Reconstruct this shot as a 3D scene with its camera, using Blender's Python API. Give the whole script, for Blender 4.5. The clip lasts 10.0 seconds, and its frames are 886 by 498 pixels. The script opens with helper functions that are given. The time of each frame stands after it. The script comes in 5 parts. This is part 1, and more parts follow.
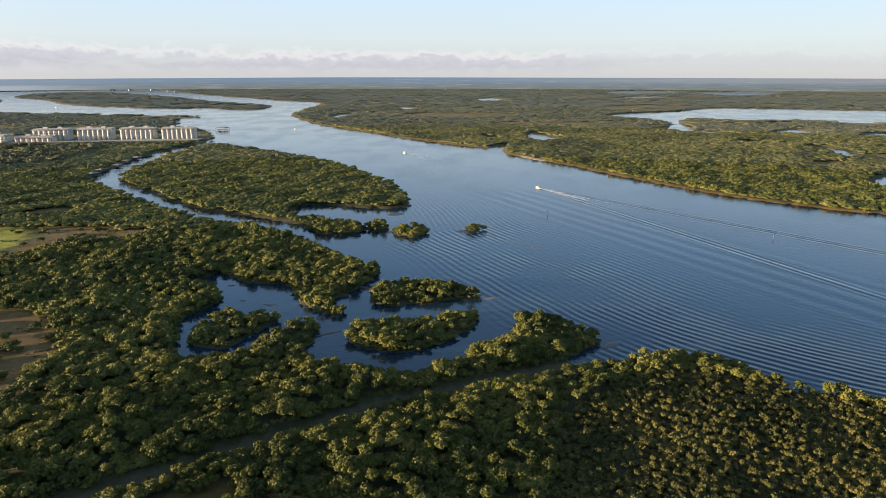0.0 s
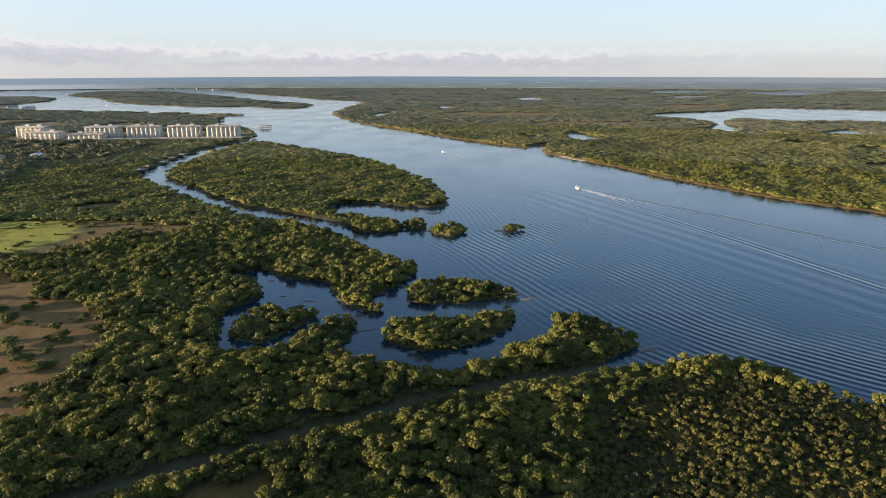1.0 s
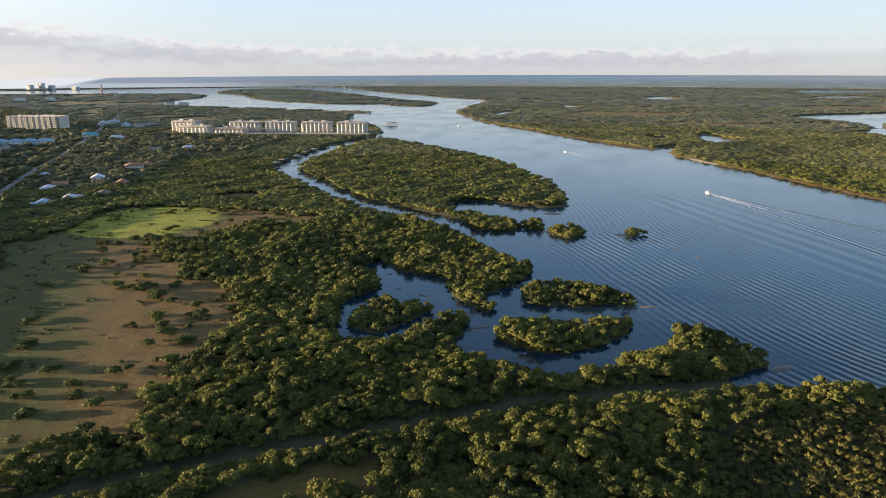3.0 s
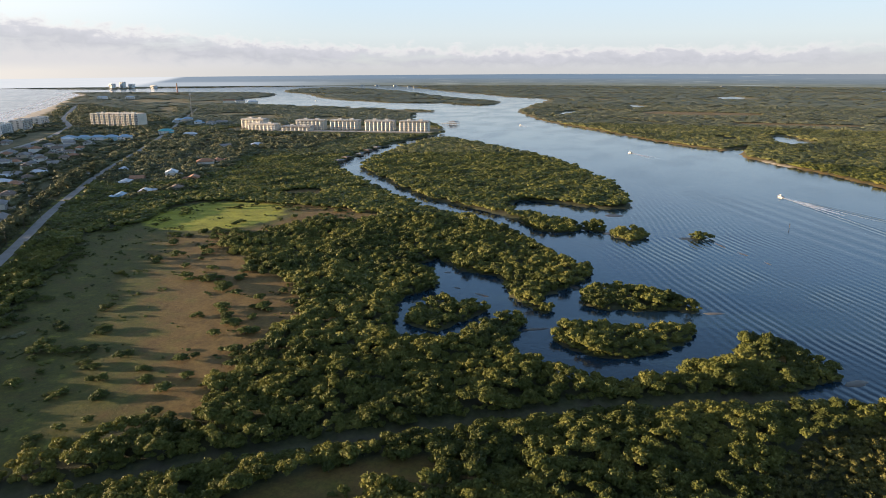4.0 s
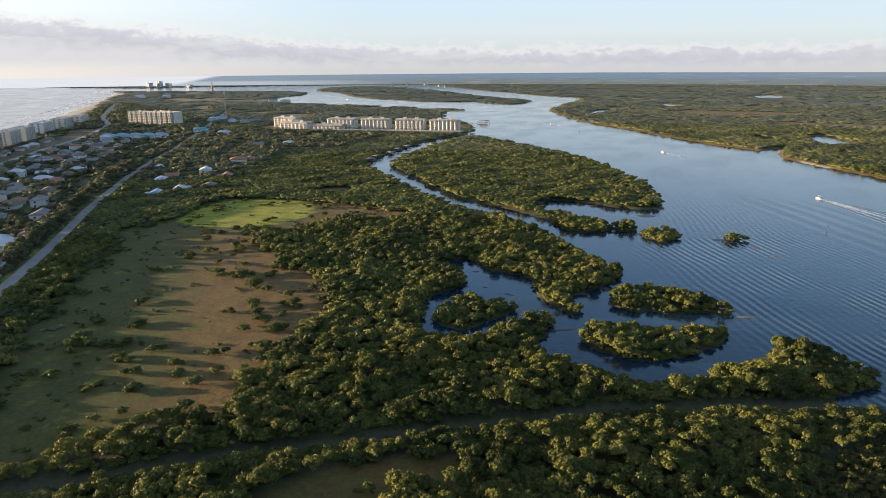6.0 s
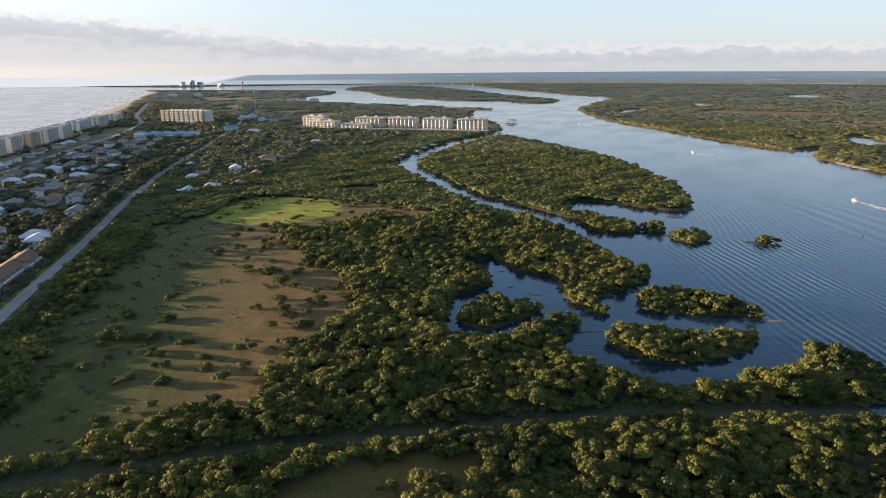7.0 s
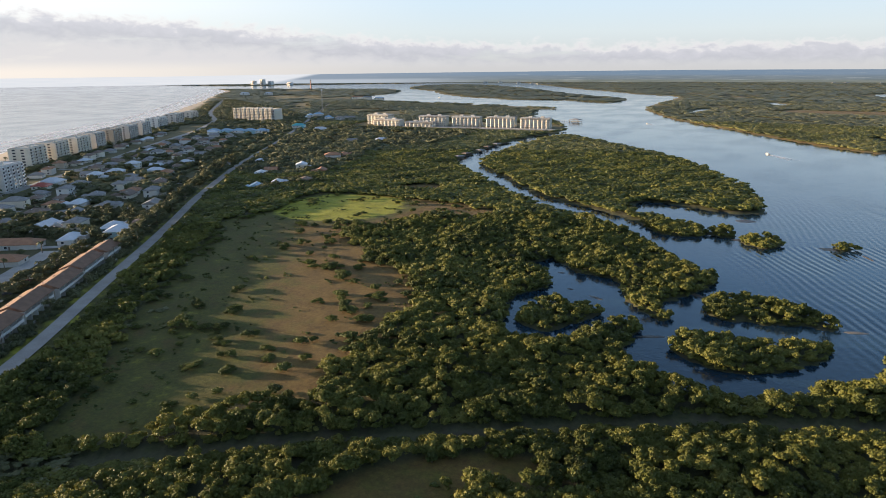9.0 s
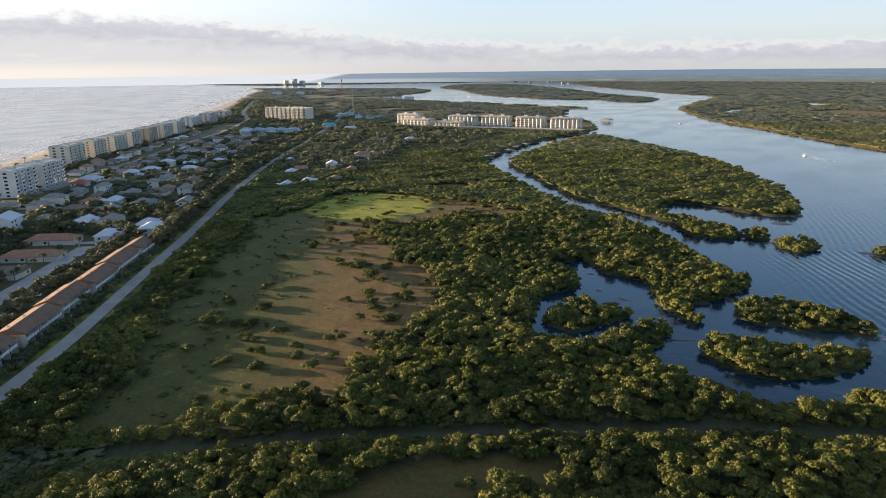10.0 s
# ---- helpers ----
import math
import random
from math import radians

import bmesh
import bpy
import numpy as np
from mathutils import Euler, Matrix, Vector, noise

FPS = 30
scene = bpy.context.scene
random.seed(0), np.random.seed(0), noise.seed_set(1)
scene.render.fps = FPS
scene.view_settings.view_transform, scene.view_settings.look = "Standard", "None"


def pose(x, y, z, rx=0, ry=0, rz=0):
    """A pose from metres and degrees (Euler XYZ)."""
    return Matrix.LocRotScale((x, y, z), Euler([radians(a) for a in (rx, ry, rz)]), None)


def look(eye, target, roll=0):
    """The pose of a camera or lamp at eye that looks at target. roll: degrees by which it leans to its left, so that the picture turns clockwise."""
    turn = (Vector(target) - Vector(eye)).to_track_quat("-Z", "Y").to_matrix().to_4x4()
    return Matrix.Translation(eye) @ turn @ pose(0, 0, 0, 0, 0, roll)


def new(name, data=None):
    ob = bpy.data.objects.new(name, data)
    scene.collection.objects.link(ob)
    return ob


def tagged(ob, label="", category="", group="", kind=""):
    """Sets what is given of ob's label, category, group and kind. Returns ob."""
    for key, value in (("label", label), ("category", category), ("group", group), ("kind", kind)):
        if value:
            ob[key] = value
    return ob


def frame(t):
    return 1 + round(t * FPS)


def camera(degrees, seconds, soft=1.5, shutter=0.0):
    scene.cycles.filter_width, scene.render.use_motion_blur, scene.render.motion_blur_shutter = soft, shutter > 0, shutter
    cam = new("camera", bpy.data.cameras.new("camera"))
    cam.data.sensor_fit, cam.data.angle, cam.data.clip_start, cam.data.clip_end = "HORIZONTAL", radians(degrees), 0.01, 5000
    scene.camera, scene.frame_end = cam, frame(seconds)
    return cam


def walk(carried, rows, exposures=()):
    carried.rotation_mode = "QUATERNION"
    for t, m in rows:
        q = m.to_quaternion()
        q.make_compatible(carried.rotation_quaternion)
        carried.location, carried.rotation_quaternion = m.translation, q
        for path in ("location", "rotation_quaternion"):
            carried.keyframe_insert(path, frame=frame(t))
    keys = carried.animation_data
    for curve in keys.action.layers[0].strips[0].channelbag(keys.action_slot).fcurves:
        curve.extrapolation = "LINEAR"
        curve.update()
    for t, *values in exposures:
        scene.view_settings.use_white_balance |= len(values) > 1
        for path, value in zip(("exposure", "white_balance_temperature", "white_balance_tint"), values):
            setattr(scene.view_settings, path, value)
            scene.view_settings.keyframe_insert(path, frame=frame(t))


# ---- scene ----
# ---- camera ----
cam = camera(68.8, 10.0, soft=0.95)
# seconds, place, yaw, pitch, roll: a drone that hovers and turns to its left
PATH = [
    (0, -0.62, -0.62, 99.63, -0.570, -15.070, 0.094),
    (0.5, -0.64, -0.69, 99.63, 0.673, -15.095, 0.104),
    (1, -0.67, -0.69, 99.67, 2.838, -15.148, 0.095),
    (1.5, -0.65, -0.69, 99.73, 5.036, -15.184, 0.114),
    (2, -0.60, -0.71, 99.76, 7.384, -15.206, 0.089),
    (2.5, -0.58, -0.69, 99.79, 10.089, -15.244, 0.072),
    (3, -0.50, -0.60, 99.82, 13.513, -15.282, 0.023),
    (3.2, -0.46, -0.56, 99.82, 14.864, -15.299, -0.011),
    (4.3, -0.15, -0.31, 99.81, 19.728, -15.372, -0.067),
    (4.5, -0.09, -0.26, 99.81, 20.019, -15.373, -0.093),
    (5, 0.00, -0.23, 99.79, 20.397, -15.404, -0.090),
    (5.5, 0.09, -0.22, 99.78, 20.879, -15.427, -0.109),
    (5.7, 0.12, -0.19, 99.78, 21.163, -15.438, -0.130),
    (6.8, 0.22, -0.01, 99.79, 23.340, -15.511, -0.172),
    (7, 0.26, 0.02, 99.79, 23.998, -15.522, -0.179),
    (7.5, 0.38, 0.05, 99.78, 25.599, -15.536, -0.206),
    (8, 0.43, 0.06, 99.81, 26.990, -15.555, -0.242),
    (8.5, 0.51, 0.08, 99.85, 28.246, -15.579, -0.276),
    (9, 0.59, 0.15, 99.90, 29.553, -15.602, -0.319),
    (9.5, 0.69, 0.20, 99.92, 30.901, -15.621, -0.338),
    (10, 0.80, 0.28, 99.94, 32.148, -15.628, -0.387),
]
walk(cam, [(t, pose(x, y, z, 90 + p, 0, w) @ pose(0, 0, 0, 0, 0, r)) for t, x, y, z, w, p, r in PATH])
scene.view_settings.exposure = 1.57

# ---- light: a low morning sun over the sea, clouds along the horizon ----
SUN_WAY = Vector((0.957, 0.290, 0.0))          # the way the shadows fall
SUN_UP = radians(5.2)
sun = new("sun", bpy.data.lights.new("sun", "SUN"))
sun.data.energy, sun.data.angle, sun.data.color = 5.0, radians(0.6), (1.0, 0.74, 0.48)
sun.matrix_world = look((0, 0, 300), Vector((0, 0, 300)) + SUN_WAY * math.cos(SUN_UP) - Vector((0, 0, math.sin(SUN_UP))))

world = bpy.data.worlds.new("world")
scene.world = world
world.use_nodes = True
wn, wl = world.node_tree.nodes, world.node_tree.links
wn.clear()


def node(tree, kind, x=None, **values):
    """A node of a tree; values set its attributes, x its inputs (by name or number)."""
    n = tree.nodes.new(kind)
    for key, value in values.items():
        setattr(n, key, value)
    for key, value in (x or {}).items():
        if isinstance(value, bpy.types.NodeSocket):
            tree.links.new(value, n.inputs[key])
        else:
            n.inputs[key].default_value = value
    return n


def math_node(tree, op, a, b=None, clamp=False):
    n = node(tree, "ShaderNodeMath", operation=op, use_clamp=clamp)
    for i, v in enumerate((a, b)):
        if v is None:
            continue
        if isinstance(v, bpy.types.NodeSocket):
            tree.links.new(v, n.inputs[i])
        else:
            n.inputs[i].default_value = v
    return n.outputs[0]


def mix(tree, fac, a, b, blend="MIX"):
    n = node(tree, "ShaderNodeMix", data_type="RGBA", blend_type=blend)
    for i, v in ((0, fac), (6, a), (7, b)):
        if isinstance(v, bpy.types.NodeSocket):
            tree.links.new(v, n.inputs[i])
        else:
            n.inputs[i].default_value = v if i == 0 else (*v[:3], 1)
    return n.outputs[2]


def ramp(tree, fac, stops):
    n = node(tree, "ShaderNodeValToRGB", {0: fac})
    el = n.color_ramp.elements
    while len(el) < len(stops):
        el.new(0.5)
    for e, (p, c) in zip(el, stops):
        e.position, e.color = p, (*c, 1) if not isinstance(c, float) else (c, c, c, 1)
    return n.outputs[0]


def span(tree, v, lo, hi, to0=0.0, to1=1.0):
    n = node(tree, "ShaderNodeMapRange", {0: v, 1: lo, 2: hi, 3: to0, 4: to1}, interpolation_type="SMOOTHSTEP")
    return n.outputs[0]


wt = world.node_tree
sky = node(wt, "ShaderNodeTexSky", sky_type="NISHITA", sun_disc=False, sun_elevation=SUN_UP,
           sun_rotation=math.atan2(-SUN_WAY.x, -SUN_WAY.y), altitude=100, air_density=1.0, dust_density=0.25, ozone_density=3.0)
way = node(wt, "ShaderNodeTexCoord").outputs["Generated"]
xyz = node(wt, "ShaderNodeSeparateXYZ", {0: way}).outputs
turn_round = math_node(wt, "ARCTAN2", xyz[0], xyz[1])
cloud_at = node(wt, "ShaderNodeCombineXYZ", {0: math_node(wt, "MULTIPLY", turn_round, 5.0), 1: math_node(wt, "MULTIPLY", xyz[2], 30.0), 2: 3.1}).outputs[0]
puffs = node(wt, "ShaderNodeTexNoise", {"Vector": cloud_at, "Scale": 1.1, "Detail": 7.0, "Roughness": 0.55, "Distortion": 0.35}).outputs[0]
tops_at = node(wt, "ShaderNodeCombineXYZ", {0: math_node(wt, "MULTIPLY", turn_round, 3.0), 1: 7.0, 2: 0.0}).outputs[0]
tops = node(wt, "ShaderNodeTexNoise", {"Vector": tops_at, "Scale": 1.6, "Detail": 5.0, "Roughness": 0.6}).outputs[0]
# the bank is taller towards the sea
seaward = span(wt, turn_round, -1.05, -0.42, 1.0, 0.0)
puff_at = node(wt, "ShaderNodeCombineXYZ", {0: math_node(wt, "MULTIPLY", turn_round, 34.0), 1: math_node(wt, "MULTIPLY", xyz[2], 60.0), 2: 1.0}).outputs[0]
puff_tops = node(wt, "ShaderNodeTexNoise", {"Vector": puff_at, "Scale": 1.0, "Detail": 5.0, "Roughness": 0.6, "Distortion": 0.3}).outputs[0]
bank_top = math_node(wt, "ADD", math_node(wt, "MULTIPLY", tops, 0.022), math_node(wt, "ADD", math_node(wt, "MULTIPLY", seaward, 0.038), 0.024))
bank_top = math_node(wt, "ADD", bank_top, math_node(wt, "MULTIPLY", math_node(wt, "SUBTRACT", puff_tops, 0.5), 0.045))
under = math_node(wt, "SUBTRACT", bank_top, xyz[2])
bank = math_node(wt, "MULTIPLY", span(wt, under, -0.003, 0.010), span(wt, xyz[2], -0.004, 0.016))
cloud = math_node(wt, "MULTIPLY", bank, span(wt, puffs, 0.30, 0.50))
cloud = math_node(wt, "MULTIPLY", cloud, span(wt, turn_round, 0.05, 0.45, 1.0, 0.25))
cloud_tint = ramp(wt, span(wt, under, 0.0, 0.05), [(0.0, (3.75, 3.6, 3.6)), (0.14, (2.6, 2.6, 2.85)), (0.45, (2.25, 2.28, 2.52)), (0.8, (2.7, 2.7, 2.85)), (1.0, (2.9, 2.85, 2.95))])
veil = ramp(wt, xyz[2], [(0.0, (2.75, 2.85, 3.08)), (0.05, (3.25, 3.55, 3.85)), (0.12, (3.0, 3.75, 4.5)), (0.3, (1.55, 2.85, 4.8)), (0.6, (0.75, 1.1, 1.75)), (1.0, (0.5, 0.8, 1.35))])
veil = mix(wt, math_node(wt, "MULTIPLY", span(wt, turn_round, -1.1, -0.45, 1.0, 0.0), span(wt, xyz[2], 0.0, 0.12, 0.8, 0.15)), veil, (4.2, 4.0, 3.95))
dawn = math_node(wt, "MULTIPLY", span(wt, turn_round, -1.25, -0.45, 1.0, 0.0), span(wt, xyz[2], 0.10, 0.55, 0.9, 0.0))
veil = mix(wt, math_node(wt, "MULTIPLY", dawn, span(wt, xyz[2], 0.03, 0.10)), veil, (5.3, 5.1, 5.1))
lit_sky = mix(wt, 0.8, sky.outputs[0], veil)
lit_sky = mix(wt, math_node(wt, "MULTIPLY", cloud, 0.85), lit_sky, cloud_tint)
shine = node(wt, "ShaderNodeBackground", {"Color": lit_sky, "Strength": 0.085})
wt.links.new(shine.outputs[0], node(wt, "ShaderNodeOutputWorld").inputs[0])

# ---- materials ----
def material(name, rough=0.9, **more):
    m = bpy.data.materials.new(name)
    m.use_nodes = True
    t = m.node_tree
    b = t.nodes["Principled BSDF"]
    b.inputs["Roughness"].default_value = rough
    for key, value in more.items():
        b.inputs[key.replace("_", " ")].default_value = value
    return m, t, b


def noise_at(t, scale, detail=4.0, rough=0.55, seed=0.0, stretch=(1, 1, 1)):
    g = node(t, "ShaderNodeNewGeometry").outputs["Position"]
    v = node(t, "ShaderNodeVectorMath", {0: g, 1: stretch}, operation="MULTIPLY").outputs[0]
    v = node(t, "ShaderNodeVectorMath", {0: v, 1: (seed, seed * 0.7, 0)}, operation="ADD").outputs[0]
    return node(t, "ShaderNodeTexNoise", {"Vector": v, "Scale": scale, "Detail": detail, "Roughness": rough}).outputs[0]


def bump(t, b, height, strength=0.5, distance=0.1):
    n = node(t, "ShaderNodeBump", {"Height": height, "Strength": strength, "Distance": distance})
    t.links.new(n.outputs[0], b.inputs["Normal"])


def plain(name, colour, rough=0.8, vary=0.12, grain=2.0, **more):
    """A painted or built surface: two scales of stain and grain, a touch of its own for each object."""
    m, t, b = material(name, rough, **more)
    big, small = noise_at(t, grain * 0.12, 3.0), noise_at(t, grain * 2.2, 4.0, seed=4.0)
    own = node(t, "ShaderNodeObjectInfo").outputs["Random"]
    fac = math_node(t, "ADD", math_node(t, "MULTIPLY", big, 0.6), math_node(t, "MULTIPLY", small, 0.4))
    dark = tuple(c * (1 - 2.2 * vary) for c in colour)
    light = tuple(min(1, c * (1 + 1.6 * vary)) for c in colour)
    c = mix(t, span(t, fac, 0.3, 0.7), dark, light)
    c = mix(t, math_node(t, "MULTIPLY", own, 0.35), c, tuple(x * 0.8 for x in colour))
    t.links.new(c, b.inputs["Base Color"])
    bump(t, b, small, 0.15, 0.02)
    return m


def foliage(name, dark, mid, light, patch=0.03, grain=0.18):
    m, t, b = material(name, 0.62)
    own = node(t, "ShaderNodeNewGeometry").outputs["Random Per Island"]
    stand = noise_at(t, patch, 3.0, seed=9.0)
    tree_c = noise_at(t, 0.16, 2.0, 0.5, seed=2.0)
    fac = math_node(t, "ADD", math_node(t, "MULTIPLY", own, grain), math_node(t, "MULTIPLY", span(t, stand, 0.34, 0.66), 0.68 - grain))
    fac = math_node(t, "ADD", fac, math_node(t, "MULTIPLY", span(t, tree_c, 0.3, 0.7), 0.32))
    c = ramp(t, fac, [(0.05, dark), (0.5, mid), (0.95, light)])
    t.links.new(c, b.inputs["Base Color"])
    b.inputs["Specular IOR Level"].default_value = 0.25
    thin = node(t, "ShaderNodeBsdfTranslucent", {0: c}).outputs[0]      # light comes through the leaves
    both = node(t, "ShaderNodeMixShader", {0: 0.2, 1: b.outputs[0], 2: thin}).outputs[0]
    t.links.new(both, [n for n in t.nodes if n.type == "OUTPUT_MATERIAL"][0].inputs["Surface"])
    return m


M = {}
M["mangrove"] = foliage("mangrove_leaves", (0.042, 0.053, 0.012), (0.112, 0.122, 0.026), (0.200, 0.188, 0.044))
M["hammock"] = foliage("hammock_leaves", (0.050, 0.058, 0.030), (0.120, 0.124, 0.056), (0.205, 0.190, 0.092))
M["shrub"] = foliage("shrub_leaves", (0.036, 0.051, 0.013), (0.083, 0.100, 0.022), (0.144, 0.154, 0.036))
M["palm"] = foliage("palm_fronds", (0.038, 0.046, 0.013), (0.082, 0.086, 0.026), (0.144, 0.134, 0.048))
# haze put into the leaf colour: paler and greyer woods beyond 800 m
M["distant"] = foliage("distant_woods_hazed", (0.056, 0.067, 0.026), (0.130, 0.138, 0.046), (0.214, 0.202, 0.072), 0.008, 0.12)
M["far_woods_hazed"] = foliage("marsh_woods_hazed", (0.076, 0.087, 0.050), (0.140, 0.148, 0.080), (0.210, 0.205, 0.112), 0.004, 0.30)
M["scrub"] = foliage("scrub_leaves", (0.039, 0.045, 0.013), (0.090, 0.088, 0.022), (0.149, 0.134, 0.034))
M["green_grass"] = foliage("green_marsh_grass", (0.086, 0.090, 0.012), (0.190, 0.188, 0.020), (0.322, 0.293, 0.036))
M["tussock"] = foliage("grass_tussocks", (0.105, 0.064, 0.018), (0.165, 0.104, 0.030), (0.215, 0.142, 0.044))
M["bark"] = plain("bark", (0.16, 0.125, 0.09), 0.95, 0.2, 4.0)

# ground: soil under the trees, with the covers named by the sheet's own zones
m, t, b = material("ground_cover", 0.95)
zone = node(t, "ShaderNodeVertexColor", layer_name="cover").outputs["Color"]
zr, zg, zb = node(t, "ShaderNodeSeparateColor", {0: zone}).outputs[:3]
fine, mid = noise_at(t, 0.7, 6.0, 0.75), noise_at(t, 0.10, 5.0, 0.65, 3.0)
soil = ramp(t, fine, [(0.3, (0.030, 0.034, 0.012)), (0.7, (0.075, 0.078, 0.026))])
soil = mix(t, span(t, mid, 0.45, 0.7), soil, (0.045, 0.040, 0.022))
far_soil = ramp(t, noise_at(t, 0.01, 5.0, 0.65, 3.0), [(0.35, (0.065, 0.066, 0.026)), (0.52, (0.125, 0.112, 0.045)), (0.66, (0.24, 0.18, 0.08))])
soil = mix(t, node(t, "ShaderNodeVertexColor", layer_name="cover").outputs["Alpha"], far_soil, soil)
tuft = math_node(t, "ADD", math_node(t, "MULTIPLY", fine, 0.55), math_node(t, "MULTIPLY", mid, 0.45))
brown = ramp(t, tuft, [(0.32, (0.078, 0.046, 0.012)), (0.5, (0.162, 0.099, 0.025)), (0.68, (0.262, 0.168, 0.044))])
olive = ramp(t, tuft, [(0.32, (0.034, 0.037, 0.005)), (0.5, (0.078, 0.077, 0.010)), (0.68, (0.142, 0.128, 0.017))])
green = ramp(t, tuft, [(0.32, (0.130, 0.140, 0.012)), (0.5, (0.290, 0.285, 0.022)), (0.68, (0.460, 0.425, 0.040))])
sand = ramp(t, tuft, [(0.3, (0.42, 0.34, 0.24)), (0.7, (0.60, 0.51, 0.39))])
wet = math_node(t, "ADD", zg, math_node(t, "MULTIPLY", math_node(t, "SUBTRACT", mid, 0.5), 0.9))
grass = mix(t, span(t, wet, 0.12, 0.58), brown, olive)
grass = mix(t, span(t, wet, 0.62, 0.90), grass, green)
c = mix(t, zb, soil, grass)
c = mix(t, zr, c, sand)
t.links.new(c, b.inputs["Base Color"])
bump(t, b, math_node(t, "ADD", math_node(t, "MULTIPLY", tuft, 0.5), math_node(t, "MULTIPLY", noise_at(t, 0.32, 4.0, 0.7, 11.0), 0.5)), 0.75, 0.55)
M["ground"] = m

# water: dark below, mirror of the sky above; wind ripples and boat waves as relief
m, t, b = material("river_water", 0.10, IOR=1.33)
g = node(t, "ShaderNodeNewGeometry").outputs["Position"]
sx, sy, _ = node(t, "ShaderNodeSeparateXYZ", {0: g}).outputs
wind = noise_at(t, 0.35, 4.0, 0.6, stretch=(1, 0.6, 1))
streak = noise_at(t, 0.02, 3.0, 0.5, 2.0, stretch=(1, 0.5, 1))
b.inputs["Base Color"].default_value = (0.014, 0.034, 0.054, 1)
# boat waves: crests run along the fairway and bend about the shoal
across = math_node(t, "ADD", math_node(t, "MULTIPLY", sx, 0.900), math_node(t, "MULTIPLY", sy, 0.436))
along = math_node(t, "SUBTRACT", math_node(t, "MULTIPLY", sy, 0.900), math_node(t, "MULTIPLY", sx, 0.436))
ripple_bend = math_node(t, "MULTIPLY", noise_at(t, 0.012, 2.0, 0.5, 8.0), 12.0)
inshore = math_node(t, "MAXIMUM", math_node(t, "SUBTRACT", 215.0, along), 0.0)      # crests swing round as the shore nears
swing = math_node(t, "MULTIPLY", math_node(t, "MAXIMUM", math_node(t, "SUBTRACT", along, 370.0), 0.0), 0.28)
lane = math_node(t, "SUBTRACT", math_node(t, "SUBTRACT", across, swing), math_node(t, "MULTIPLY", math_node(t, "MULTIPLY", inshore, inshore), 0.0026))
crest = math_node(t, "SINE", math_node(t, "MULTIPLY", math_node(t, "ADD", lane, ripple_bend), 6.2832 / 4.3))
fairway = math_node(t, "MULTIPLY", span(t, lane, 118.0, 165.0), span(t, lane, 195.0, 275.0, 1.0, 0.05))
fairway = math_node(t, "MULTIPLY", fairway, span(t, along, 310.0, 540.0, 1.0, 0.12))
fairway = math_node(t, "MULTIPLY", fairway, span(t, noise_at(t, 0.02, 2.0, 0.5, 14.0), 0.36, 0.56, 0.12, 1.0))
bend = ripple_bend


def wake_arm(tx, ty, width, length):
    """A packet of boat waves along one arm of the wake that starts at the boat."""
    ax, ay = math_node(t, "SUBTRACT", sx, 92.0), math_node(t, "SUBTRACT", sy, 584.0)
    off = math_node(t, "ADD", math_node(t, "MULTIPLY", ax, -ty), math_node(t, "MULTIPLY", ay, tx))
    run = math_node(t, "ADD", math_node(t, "MULTIPLY", ax, tx), math_node(t, "MULTIPLY", ay, ty))
    body = span(t, math_node(t, "ABSOLUTE", off), 1.0, width, 1.0, 0.0)
    body = math_node(t, "MULTIPLY", body, math_node(t, "MULTIPLY", span(t, run, 4.0, 30.0), span(t, run, length * 0.6, length, 1.0, 0.0)))
    return math_node(t, "MULTIPLY", math_node(t, "COSINE", math_node(t, "MULTIPLY", off, 6.2832 / 5.2)), body)


wakes = math_node(t, "ADD", wake_arm(0.353, -0.936, 9.0, 420.0), wake_arm(0.595, -0.804, 10.0, 420.0))
swell = math_node(t, "SINE", math_node(t, "MULTIPLY", math_node(t, "ADD", across, math_node(t, "MULTIPLY", bend, 0.4)), 6.2832 / 14.0))
swell = math_node(t, "MULTIPLY", swell, math_node(t, "MULTIPLY", span(t, across, 255.0, 275.0), span(t, across, 310.0, 345.0, 1.0, 0.0)))
swell = math_node(t, "MULTIPLY", swell, span(t, along, 430.0, 520.0, 1.0, 0.0))
h = math_node(t, "ADD", math_node(t, "MULTIPLY", wind, 0.22), math_node(t, "ADD", math_node(t, "MULTIPLY", math_node(t, "MULTIPLY", crest, fairway), 0.155), math_node(t, "ADD", math_node(t, "MULTIPLY", swell, 0.10), math_node(t, "MULTIPLY", wakes, 0.20))))
bump(t, b, h, 0.5, 1.0)
t.links.new(span(t, streak, 0.35, 0.65, 0.06, 0.16), b.inputs["Roughness"])
M["water"] = m

m, t, b = material("foam", 0.8)
b.inputs["Base Color"].default_value = (0.8, 0.82, 0.84, 1)
f = noise_at(t, 0.5, 5.0, 0.7)
t.links.new(span(t, f, 0.34, 0.52), b.inputs["Alpha"])
M["foam"] = m
m, t, b = material("surf_foam", 0.8)
b.inputs["Base Color"].default_value = (0.8, 0.8, 0.8, 1)
f = math_node(t, "ADD", math_node(t, "MULTIPLY", noise_at(t, 0.012, 3.0, 0.6), 0.65), math_node(t, "MULTIPLY", noise_at(t, 0.15, 4.0, 0.7), 0.35))
t.links.new(span(t, f, 0.34, 0.50, 0.0, 0.92), b.inputs["Alpha"])
M["surf"] = m
M["asphalt"] = plain("road_asphalt", (0.36, 0.335, 0.30), 0.9, 0.10, 1.0)
M["concrete"] = plain("concrete", (0.42, 0.40, 0.37), 0.85, 0.10, 1.0)
